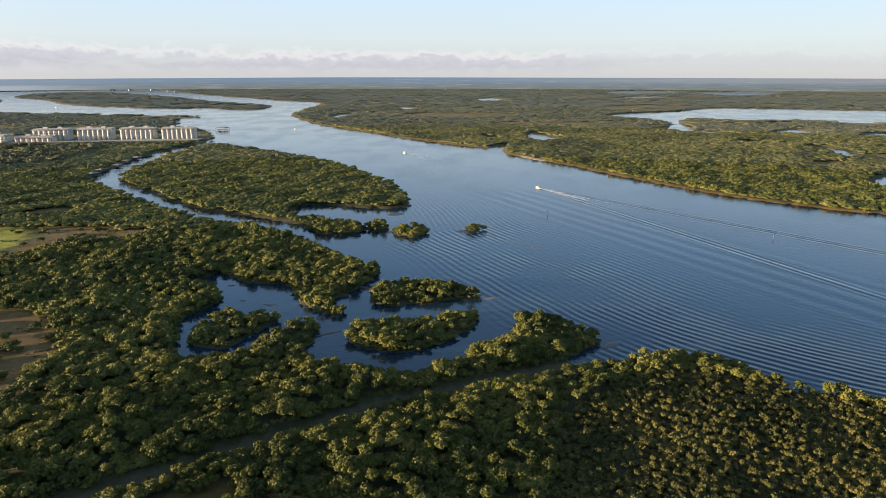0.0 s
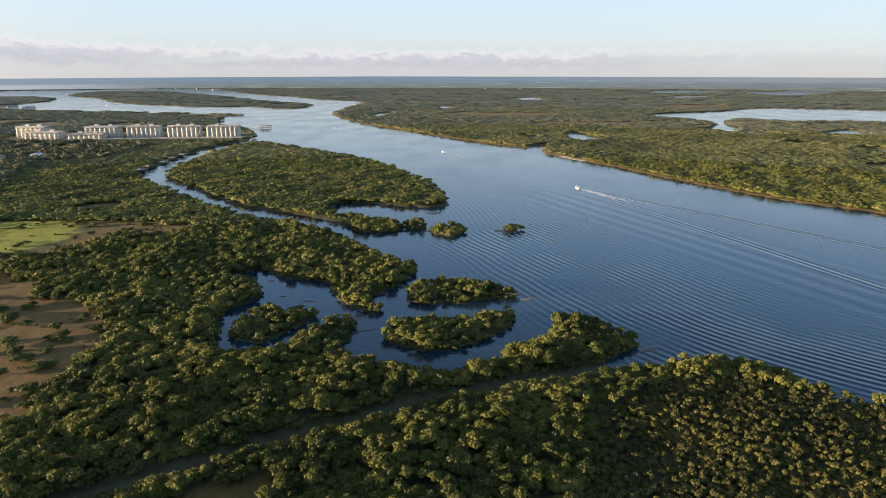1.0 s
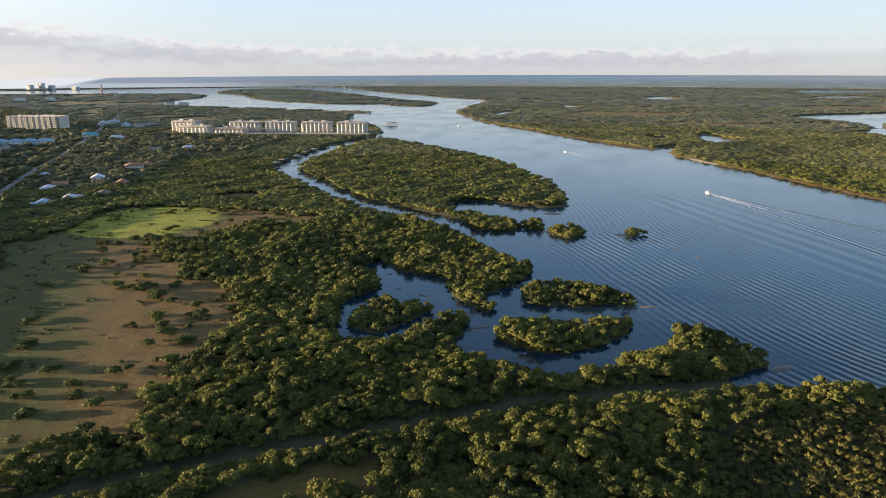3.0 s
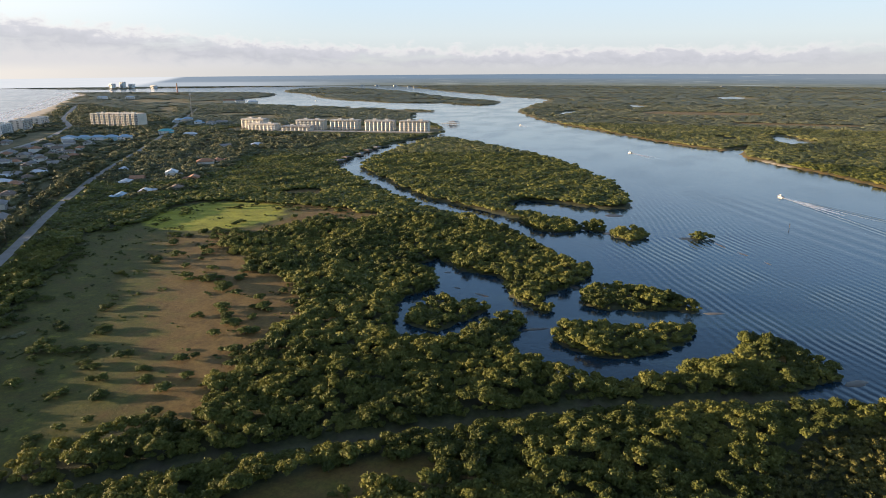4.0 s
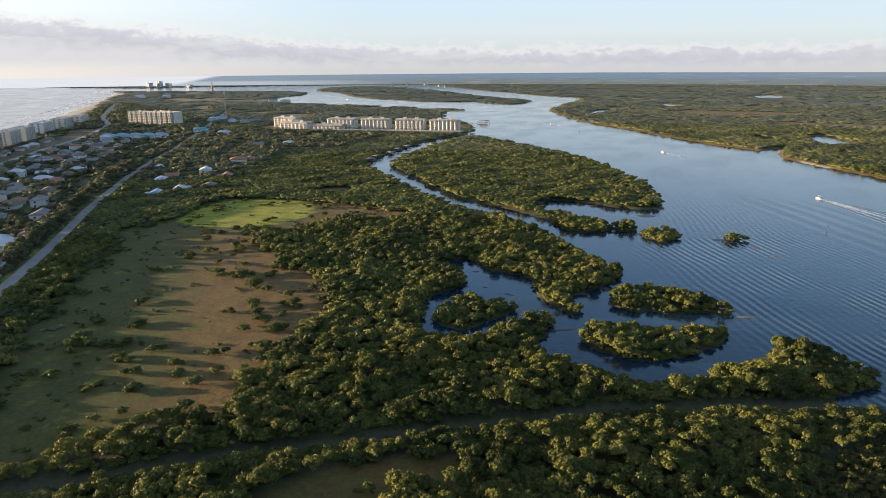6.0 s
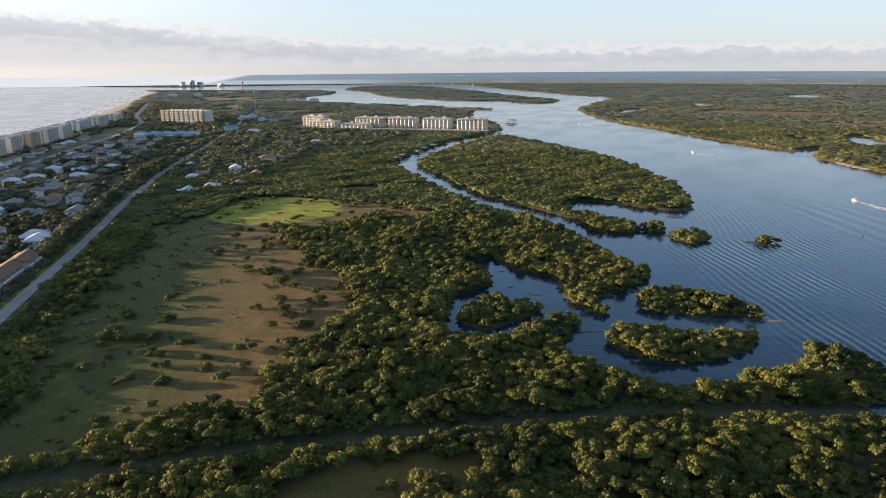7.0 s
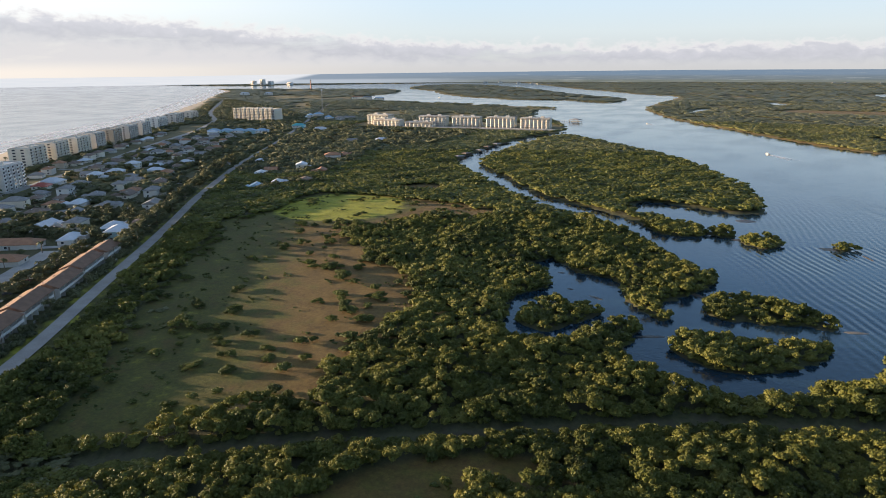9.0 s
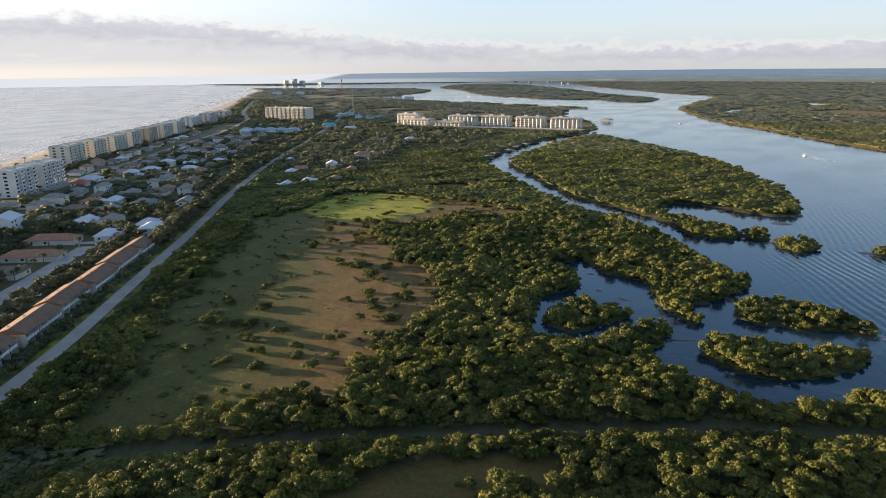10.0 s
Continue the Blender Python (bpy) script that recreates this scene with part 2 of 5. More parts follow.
M["shoal_sand"] = plain("wet_sand", (0.24, 0.20, 0.16), 0.7, 0.12, 1.0)
M["mud"] = plain("wet_mud", (0.075, 0.058, 0.040), 0.45, 0.15, 1.0)
M["white"] = plain("white_paint", (0.72, 0.70, 0.66), 0.6, 0.06, 1.0)
M["cream"] = plain("cream_stucco", (0.74, 0.67, 0.55), 0.85, 0.07, 0.8)
M["pale"] = plain("pale_stucco", (0.62, 0.58, 0.52), 0.85, 0.07, 0.8)
M["tan"] = plain("tan_stucco", (0.50, 0.42, 0.32), 0.85, 0.08, 0.8)
M["grey_roof"] = plain("grey_shingles", (0.29, 0.28, 0.27), 0.9, 0.14, 3.0)
M["brown_roof"] = plain("brown_shingles", (0.24, 0.18, 0.14), 0.9, 0.14, 3.0)
M["tile_roof"] = plain("clay_tiles", (0.40, 0.21, 0.12), 0.85, 0.14, 3.0)
M["brown_tile"] = plain("brown_clay_tiles", (0.23, 0.135, 0.085), 0.85, 0.14, 3.0)
M["red_roof"] = plain("red_metal_roof", (0.42, 0.08, 0.05), 0.5, 0.08, 2.0)
M["white_roof"] = plain("white_metal_roof", (0.62, 0.66, 0.70), 0.5, 0.06, 2.0)
M["blue_roof"] = plain("blue_metal_roof", (0.30, 0.46, 0.60), 0.5, 0.08, 2.0)
M["teal_roof"] = plain("teal_awning", (0.10, 0.42, 0.46), 0.6, 0.08, 2.0)
M["aqua_wall"] = plain("aqua_siding", (0.38, 0.58, 0.62), 0.7, 0.07, 1.0)
m, t, b = material("window_glass", 0.08)
b.inputs["Base Color"].default_value = (0.03, 0.035, 0.04, 1)
M["glass"] = m
M["dark"] = plain("dark_metal", (0.06, 0.06, 0.065), 0.6, 0.1, 2.0)
M["red_paint"] = plain("red_brick_paint", (0.42, 0.22, 0.17), 0.8, 0.08, 1.0)

# the far distance: woods and sea past the ground sheet, haze painted into their glow
m = bpy.data.materials.new("far_distance")
m.use_nodes = True
t = m.node_tree
t.nodes.clear()
uv = node(t, "ShaderNodeNewGeometry").outputs["Position"]
fx, fy, fz = node(t, "ShaderNodeSeparateXYZ", {0: uv}).outputs
az = math_node(t, "ARCTAN2", fx, fy)
at = node(t, "ShaderNodeCombineXYZ", {0: math_node(t, "MULTIPLY", az, 26.0), 1: math_node(t, "MULTIPLY", fz, 0.35), 2: 0.0}).outputs[0]
woods_n = node(t, "ShaderNodeTexNoise", {"Vector": at, "Scale": 1.0, "Detail": 6.0, "Roughness": 0.65}).outputs[0]
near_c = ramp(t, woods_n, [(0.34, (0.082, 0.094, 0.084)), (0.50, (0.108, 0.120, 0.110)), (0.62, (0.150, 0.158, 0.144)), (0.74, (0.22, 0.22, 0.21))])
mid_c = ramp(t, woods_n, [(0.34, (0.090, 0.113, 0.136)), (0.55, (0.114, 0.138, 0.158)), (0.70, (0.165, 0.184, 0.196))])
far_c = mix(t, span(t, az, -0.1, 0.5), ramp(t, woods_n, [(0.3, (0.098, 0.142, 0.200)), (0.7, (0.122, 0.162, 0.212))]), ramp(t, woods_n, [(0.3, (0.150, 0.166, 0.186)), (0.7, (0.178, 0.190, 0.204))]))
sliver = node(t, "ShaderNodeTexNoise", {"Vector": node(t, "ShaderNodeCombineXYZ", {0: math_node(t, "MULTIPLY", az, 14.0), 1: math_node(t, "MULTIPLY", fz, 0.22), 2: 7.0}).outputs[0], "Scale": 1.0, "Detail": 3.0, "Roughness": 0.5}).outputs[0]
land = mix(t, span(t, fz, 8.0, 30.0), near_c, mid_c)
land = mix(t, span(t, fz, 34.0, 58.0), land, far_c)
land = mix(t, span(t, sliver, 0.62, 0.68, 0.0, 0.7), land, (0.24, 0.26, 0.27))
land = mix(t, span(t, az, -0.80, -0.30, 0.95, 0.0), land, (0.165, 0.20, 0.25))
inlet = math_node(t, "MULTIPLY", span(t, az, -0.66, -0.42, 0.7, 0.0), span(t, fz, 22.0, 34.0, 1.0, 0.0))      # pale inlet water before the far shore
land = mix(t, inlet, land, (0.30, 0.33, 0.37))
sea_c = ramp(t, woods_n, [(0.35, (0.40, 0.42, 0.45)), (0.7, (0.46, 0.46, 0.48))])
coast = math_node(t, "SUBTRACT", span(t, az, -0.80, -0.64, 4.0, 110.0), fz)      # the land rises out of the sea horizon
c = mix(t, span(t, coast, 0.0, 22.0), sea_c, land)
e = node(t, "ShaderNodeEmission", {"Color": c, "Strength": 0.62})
t.links.new(e.outputs[0], node(t, "ShaderNodeOutputMaterial").inputs[0])
M["far"] = m

# ---- the plan: shores, in metres ----
NEAR_SHORE = [(2600, -900), (900, -180), (400, 70), (220, 145), (140, 182), (128, 187), (116, 192), (108, 205), (99, 215), (79, 216), (63, 212), (53, 210)]
POINT = [(46, 214), (56, 224), (63, 232), (61, 238), (55, 244), (49, 253), (35, 259), (32, 246), (28, 236), (18, 227), (5, 211)]
LAGOON = [(-5, 204), (-14, 202), (-25, 203), (-34, 206), (-43, 210), (-48, 215), (-49, 232), (-50, 251), (-57, 248), (-65, 234), (-71, 221), (-76, 215), (-86, 212), (-95, 215)]
LAGOON_WEST = [(-102, 234), (-106, 247), (-107, 261), (-99, 274), (-103, 290), (-113, 302), (-133, 305), (-118, 312), (-114, 324), (-104, 312), (-94, 305), (-82, 303), (-70, 296), (-64, 280), (-53, 264), (-43, 258)]
PENINSULA = [(-41, 264), (-48, 276), (-41, 291), (-34, 306), (-31, 330), (-40, 333), (-56, 352), (-75, 378), (-95, 401)]
CHANNEL = [(-113, 415), (-145, 434), (-176, 455), (-224, 503), (-271, 552), (-305, 585), (-342, 640), (-354, 677), (-357, 715), (-366, 789), (-368, 880), (-357, 977), (-352, 1029)]
CONDO_FRONT = [(-372, 1097), (-415, 1174), (-465, 1270), (-501, 1288), (-540, 1379), (-591, 1545), (-548, 1590)]
MARSH_SHORE = [(-582, 1610), (-638, 1635), (-764, 1666), (-904, 1700), (-1046, 1745), (-1137, 1743), (-1300, 1833), (-1464, 1974), (-1521, 2243), (-1652, 2551), (-1906, 2811), (-2304, 2663), (-2600, 2552)]
SURF = [(-2783, 2484), (-2515, 2297), (-2198, 1959), (-1853, 1599), (-1492, 1207), (-1228, 918), (-1128, 772), (-1042, 650), (-957, 527), (-898, 450), (-803, 350), (-586, 40), (-200, -560), (200, -1200)]
OPEN_SEA = [(-6000, -1200), (-6000, 3300), (-4094, 3000), (-3303, 2960), (-3045, 3040), (-3035, 3285), (-2883, 3400), (-2500, 3900), (-1955, 4428)]
FAR_CHANNEL = [(-1442, 3764), (-1060, 3184), (-817, 2889), (-601, 2587), (-423, 2388)]
RIGHT_BANK = [(-387, 1754), (-308, 1509), (-251, 1370), (-189, 1268), (-126, 1180), (-69, 1092), (-12, 1008), (30, 951), (61, 921), (76, 914), (103, 960), (87, 886), (95, 835), (120, 784), (147, 743), (168, 693), (187, 653), (205, 618), (221, 585), (233, 565), (251, 537), (263, 522), (282, 505), (296, 490), (310, 477), (333, 467), (420, 400), (700, 210), (1300, -80), (2600, -700)]
BIG_ISLAND = [(-311, 633), (-307, 622), (-273, 583), (-228, 533), (-189, 490), (-156, 469), (-132, 458), (-108, 441), (-91, 427), (-76, 407), (-61, 404), (-48, 417), (-53, 431), (-73, 443), (-96, 457), (-108, 474), (-106, 502), (-86, 501), (-60, 492), (-40, 489), (-25, 495), (-23, 521), (-38, 587), (-72, 667), (-111, 734), (-163, 804), (-221, 867), (-282, 924), (-329, 955), (-343, 893), (-343, 802), (-329, 708)]
ISLETS = [
    [(-49, 426), (-45, 416), (-35, 414), (-31, 420), (-35, 430), (-46, 430)],
    [(-29, 411), (-24, 401), (-14, 398), (-7, 408), (-8, 419), (-16, 427), (-26, 423)],
    [(17, 417), (23, 413), (30, 417), (27, 423), (20, 423)],
    [(-32, 290), (-28, 276), (-19, 271), (-4, 275), (9, 279), (21, 281), (16, 289), (8, 294), (-1, 301), (-11, 306), (-23, 300), (-30, 297)],
    [(-36, 240), (-32, 227), (-23, 223), (-12, 221), (-3, 227), (5, 233), (13, 245), (17, 256), (14, 261), (6, 257), (-8, 253), (-20, 252), (-31, 250)],
    [(-98, 240), (-94, 228), (-84, 225), (-77, 230), (-72, 241), (-68, 252), (-71, 258), (-80, 260), (-92, 259), (-96, 250)],
]
MID_ISLAND = [(-1900, 2980), (-1560, 2640), (-1300, 2296), (-1131, 2138), (-971, 2060), (-877, 1985), (-791, 2010), (-707, 2010), (-603, 1950), (-521, 1951), (-530, 2151), (-600, 2290), (-743, 2433), (-984, 2740), (-1288, 3171), (-1863, 3753), (-2100, 3560)]
LAKE = [(435, 1682), (547, 1787), (686, 1876), (887, 2042), (1067, 1983), (1203, 1925), (1500, 1880), (1500, 1380), (963, 1401), (899, 1433), (802, 1484), (672, 1480), (625, 1556), (552, 1496), (501, 1342), (508, 1312), (480, 1230), (504, 1193), (518, 1124), (473, 1145), (438, 1216), (416, 1254), (455, 1283), (508, 1423), (496, 1533), (447, 1593)]
PONDS = [
    [(599, 1159), (613, 1137), (658, 1138), (687, 1247), (640, 1208)],
    [(467, 998), (490, 990), (502, 1016), (487, 1025)],
    [(537, 935), (534, 878), (515, 810), (557, 799), (640, 800), (640, 830), (572, 825), (538, 840), (561, 872), (556, 943)],
    [(714, 1086), (758, 1097), (900, 1120), (900, 1190), (771, 1151)],
    [(413, 605), (413, 586), (500, 600), (500, 680), (460, 655)],
    [(155, 1128), (157, 1029), (176, 1011), (196, 1048), (183, 1107), (172, 1162)],
    [(75, 1105), (85, 1046), (95, 1075)],
    [(-247, 1571), (-236, 1593), (-227, 1733), (-253, 1708)],
    [(-115, 2070), (-88, 1937), (-65, 1970), (-105, 2108)],
]
FAR_PONDS = [
    [(164, 2650), (245, 2650), (262, 2889), (200, 2880)],
    [(1040, 3985), (1010, 3630), (1415, 3893), (1527, 4307), (1270, 4435)],
    [(1604, 4170), (1456, 3368), (1682, 3479), (1884, 3701), (2263, 4378), (2227, 4699), (1784, 4051)],
    [(835, 2925), (1005, 3008), (1058, 3166), (900, 3100)],
]
MEADOW = [(-174, 82), (-190, 103), (-212, 130), (-238, 160), (-262, 194), (-295, 235), (-318, 272), (-340, 300), (-338, 326), (-335, 350), (-345, 370), (-350, 394), (-340, 415), (-308, 421), (-279, 424), (-252, 422), (-232, 424), (-210, 418), (-205, 402), (-222, 388), (-230, 365), (-238, 338), (-253, 322), (-240, 300), (-214, 286), (-200, 272), (-176, 262), (-159, 248), (-146, 228), (-136, 214), (-143, 200), (-140, 186), (-131, 172), (-138, 160), (-125, 140), (-142, 128), (-150, 105), (-160, 92)]
GLADES = [
    [(-307, 471), (-283, 488), (-266, 472), (-291, 454)],
    [(-214, 390), (-202, 414), (-184, 410), (-197, 386)],
    [(-96, 84), (-91, 104), (-86, 116), (-78, 126), (-69, 133), (-58, 139), (-50, 139), (-48, 133), (-60, 123), (-61, 114), (-62, 84)],
]
TAN_MARSH = [
    [(-50, 1740), (190, 1748), (177, 1628), (-33, 1621)],
    [(106, 1429), (276, 1417), (338, 1418), (322, 1353), (147, 1349)],
    [(620, 2218), (852, 2229), (794, 2073), (595, 2065)],
    [(445, 761), (485, 761), (467, 732), (435, 731)],
]
SAND_EDGE = [(-2473, 2313), (-2163, 1954), (-1672, 1444), (-1360, 1114), (-1073, 789), (-959, 632), (-889, 531), (-806, 421), (-765, 361), (-690, 262), (-560, 70)]
ROAD = [(-140, -30), (-176, 25), (-217, 83), (-242, 119), (-285, 174), (-339, 244), (-376, 290), (-417, 340), (-479, 422), (-547, 517), (-704, 757), (-1008, 1191), (-1250, 1530)]
AVENUE = [(-560, 260), (-640, 375), (-689, 448), (-746, 526), (-813, 622), (-893, 741), (-981, 848), (-1058, 933), (-1155, 1012), (-1290, 1130), (-1866, 1703)]
DITCH = [(-240, 20), (-178, 67), (-158, 82), (-134, 101), (-108, 121), (-82, 139), (-62, 153), (-33, 173), (-16, 183), (1, 190), (18, 198), (40, 208), (52, 212)]


def smooth(points, closed=True, steps=4):
    """A Catmull-Rom line through the points."""
    p = np.array(points, float)
    n = len(p)
    rows = []
    for i in range(n if closed else n - 1):
        a, b, c, d = (p[(i + k) % n] if closed else p[min(max(i + k, 0), n - 1)] for k in (-1, 0, 1, 2))
        for s in np.arange(steps) / steps:
            rows.append(0.5 * (2 * b + (c - a) * s + (2 * a - 5 * b + 4 * c - d) * s * s + (3 * b - a - 3 * c + d) * s ** 3))
    if not closed:
        rows.append(p[-1])
    return np.array(rows)


def line_distance(x, y, line, reach):
    """The distance of points from a line, no further than reach."""
    out = np.full(x.shape, reach, float)
    for a, b in zip(line[:-1], line[1:]):
        lo, hi = np.minimum(a, b) - reach, np.maximum(a, b) + reach
        k = np.nonzero((x > lo[0]) & (x < hi[0]) & (y > lo[1]) & (y < hi[1]))[0]
        if not len(k):
            continue
        d = b - a
        s = np.clip(((x[k] - a[0]) * d[0] + (y[k] - a[1]) * d[1]) / max(d @ d, 1e-9), 0, 1)
        out[k] = np.minimum(out[k], np.hypot(x[k] - a[0] - s * d[0], y[k] - a[1] - s * d[1]))
    return out


def inside(x, y, ring):
    hit = np.zeros(x.shape, bool)
    lo, hi = ring.min(0), ring.max(0)
    k = np.nonzero((x > lo[0]) & (x < hi[0]) & (y > lo[1]) & (y < hi[1]))[0]
    px, py = x[k], y[k]
    got = np.zeros(px.shape, bool)
    for (ax, ay), (bx, by) in zip(ring, np.roll(ring, -1, 0)):
        if ay == by:
            continue
        got ^= ((ay > py) != (by > py)) & (px < (bx - ax) * (py - ay) / (by - ay) + ax)
    hit[k] = got
    return hit


def area(x, y, ring, reach=40.0):
    """Signed distance to a closed ring: positive inside it."""
    d = line_distance(x, y, np.vstack([ring, ring[:1]]), reach)
    return np.where(inside(x, y, ring), d, -d)


RIVER = smooth(NEAR_SHORE + POINT + LAGOON + LAGOON_WEST + PENINSULA + CHANNEL + CONDO_FRONT + MARSH_SHORE + SURF + OPEN_SEA + FAR_CHANNEL + RIGHT_BANK, steps=3)
LANDS = [smooth(r, steps=3) for r in [BIG_ISLAND, MID_ISLAND] + ISLETS]
POOLS = [smooth(r, steps=3) for r in [LAKE] + PONDS + FAR_PONDS]
MEADOW_RING = smooth(MEADOW)
GLADE_RINGS = [smooth(r) for r in GLADES]
TAN_RINGS = [smooth(r) for r in TAN_MARSH]
ROAD_LINE, AVENUE_LINE = smooth(ROAD, False), smooth(AVENUE, False)
DITCH_LINE = smooth(DITCH, False)
SURF_LINE, SAND_LINE = smooth(SURF, False), smooth(SAND_EDGE, False)
BEACH = np.vstack([smooth(SURF[:-3], False), np.array([(-740, 230)]), SAND_LINE[::-1]])


def wobble(x, y, size, seed):
    """Cheap smooth noise, about -1 to 1."""
    r = np.random.RandomState(seed)
    out = np.zeros(np.shape(x))
    for k in range(5):
        a, p = r.uniform(0, 6.28), r.uniform(0, 6.28)
        f = 6.28 / (size * r.uniform(0.6, 1.5))
        out = out + np.sin((x * math.cos(a) + y * math.sin(a)) * f + p)
    return out / 3.0


def water_depth(x, y):
    """Signed distance into the water (positive) or the land (negative)."""
    r = np.hypot(x, y)
    amp = np.clip(r / 250.0, 0.5, 4.0)
    wx = x + amp * wobble(x, y, 14, 1) + amp * 0.8 * wobble(x, y, 6, 2)
    wy = y + amp * wobble(x, y, 14, 3) + amp * 0.8 * wobble(x, y, 6, 4)
    d = area(wx, wy, RIVER)
    for ring in LANDS:
        d = np.minimum(d, -area(wx, wy, ring))
    for ring in POOLS:
        d = np.maximum(d, area(wx, wy, ring))
    return d


def mesh_of(name, verts, faces, mat=None, smooth_faces=True):
    """A mesh from arrays: vertices (n, 3), faces (m, 3) or (m, 4)."""
    me = bpy.data.meshes.new(name)
    verts, faces = np.asarray(verts, np.float32), np.asarray(faces, np.int32)
    m, k = faces.shape
    me.vertices.add(len(verts))
    me.vertices.foreach_set("co", verts.ravel())
    me.loops.add(m * k)
    me.loops.foreach_set("vertex_index", faces.ravel())
    me.polygons.add(m)
    me.polygons.foreach_set("loop_start", np.arange(0, m * k, k, dtype=np.int32))
    me.polygons.foreach_set("use_smooth", np.full(m, smooth_faces))
    me.update(calc_edges=True)
    if mat:
        me.materials.append(mat)
    return me


def grid_faces(rows, cols):
    i = np.arange(rows * cols).reshape(rows, cols)
    return np.stack([i[:-1, :-1], i[:-1, 1:], i[1:, 1:], i[1:, :-1]], -1).reshape(-1, 4)


def lushness(x, y):
    """Wet green grass: a bright patch at the meadow's far end, and the side towards the road."""
    patch = np.clip(1.0 - np.hypot((x + 300) / 66, (y - 376) / 70), 0, 1) * 2.6
    side = np.clip((-126 - 0.80 * (y - 126) - x + 9 * wobble(x, y, 14, 41)) / 44 + 0.4, 0, 1) * 0.56
    glade = 0.34 * ((x < -330) & (y > 470) | (x > -100) & (y < 140))
    return np.maximum(np.maximum(patch, side), glade) - 0.12 * np.clip(wobble(x, y, 18, 43), 0, 1)


# the ground: one sheet, finer near the middle of the plan, out to the horizon
rings = np.concatenate([[0.05, 8, 30, 55, 75], np.geomspace(90, 4900, 340)])
turns = np.radians(np.concatenate([np.arange(-180, -75, 3.0), np.arange(-75, 48, 0.36), np.arange(48, 180.1, 3.0)]))
rr, aa = np.meshgrid(rings, turns, indexing="ij")
gx, gy = (rr * np.sin(aa)).ravel(), (rr * np.cos(aa)).ravel()
depth = water_depth(gx, gy)
land_up = np.clip(-depth / 3.0, -1, 1)
ditch = line_distance(gx, gy, DITCH_LINE, 12.0)
beach = area(gx, gy, BEACH, 60.0)
gz = np.where(land_up > 0, 0.9 * land_up, 1.6 * land_up) + 0.035 * wobble(gx, gy, 9, 5) * (land_up > 0.9)
gz = np.where(ditch < 3.8, np.minimum(gz, 0.04 + 0.03 * ditch), gz)
gz = np.where(beach > 0, np.minimum(gz, 0.02 + beach * 0.03), gz)
me = mesh_of("ground", np.stack([gx, gy, gz], -1), grid_faces(len(rings), len(turns)), M["ground"])
meadow = area(gx, gy, MEADOW_RING)
open_ = np.clip((meadow + 3) / 4, 0, 1)
for ring in GLADE_RINGS + TAN_RINGS:
    open_ = np.maximum(open_, np.clip((area(gx, gy, ring) + 3) / 4, 0, 1))
lush = lushness(gx, gy)
cover = np.zeros((len(gx), 4), np.float32)
road_side = np.minimum(line_distance(gx, gy, ROAD_LINE, 30.0), line_distance(gx, gy, AVENUE_LINE, 30.0))
verge = np.clip((9.0 - road_side) / 2, 0, 1)
cover[:, 0] = np.clip((beach + 4) / 6, 0, 1)
cover[:, 1] = np.clip(np.maximum(lush, verge * 0.7), 0, 1)
cover[:, 2] = np.clip(np.maximum(open_, verge), 0, 1)
bank = np.clip((6.8 - line_distance(gx, gy, smooth(RIGHT_BANK[:-4], False), 20.0)) / 4, 0, 1)
cover[:, 2] = np.maximum(cover[:, 2], bank)
cliff = np.clip(1 - np.hypot((gx - 118) / 22, (gy - 795) / 50), 0, 1)
cover[:, 0] = np.maximum(cover[:, 0], 0.05 * (ditch < 2.6))
cover[:, 0] = np.maximum(cover[:, 0], bank * np.clip(cliff * 3, 0, 1))
cover[:, 3] = np.clip((900 - np.hypot(gx, gy)) / 300, 0, 1)   # woods floor near, open marsh far
lawn = inside(gx, gy, np.array([(-150, -40), (-217, 75), (-285, 166), (-376, 282), (-479, 412), (-600, 600), (-850, 560), (-560, 60), (-300, -150)], float))
cover[:, 2] = np.where(lawn, np.maximum(cover[:, 2], 0.5), cover[:, 2])
cover[:, 0] = np.where(lawn, np.maximum(cover[:, 0], 0.06), cover[:, 0])
cover[:, 1] = np.where(lawn, np.maximum(cover[:, 1], 0.56), cover[:, 1])
layer = me.color_attributes.new("cover", "FLOAT_COLOR", "POINT")
layer.data.foreach_set("color", cover.ravel())
ground = tagged(new("ground", me), "low sandy coastal ground with marsh grass", "ground", kind="structure")

# water: one sheet at sea level
wr = np.concatenate([[0.05, 5], np.geomspace(60, 4950, 40)])
wa = np.radians(np.arange(-180, 180.1, 4))
rr, aa = np.meshgrid(wr, wa, indexing="ij")
me = mesh_of("water", np.stack([(rr * np.sin(aa)).ravel(), (rr * np.cos(aa)).ravel(), 0 * rr.ravel()], -1), grid_faces(len(wr), len(wa)), M["water"])
tagged(new("water", me), "calm blue river and sea water with boat ripples", "water", kind="structure")

# the distance past the ground's edge: a glowing sheet with painted haze
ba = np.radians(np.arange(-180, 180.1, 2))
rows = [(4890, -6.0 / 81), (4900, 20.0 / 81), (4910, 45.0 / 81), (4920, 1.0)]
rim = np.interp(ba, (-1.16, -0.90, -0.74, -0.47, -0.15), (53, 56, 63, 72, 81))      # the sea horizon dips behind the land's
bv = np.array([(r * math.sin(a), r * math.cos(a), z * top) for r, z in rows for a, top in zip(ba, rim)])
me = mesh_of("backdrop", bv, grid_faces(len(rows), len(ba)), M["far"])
tagged(new("backdrop", me), "glowing distant land and sea, blue-green haze painted in", "backdrop", kind="structure")


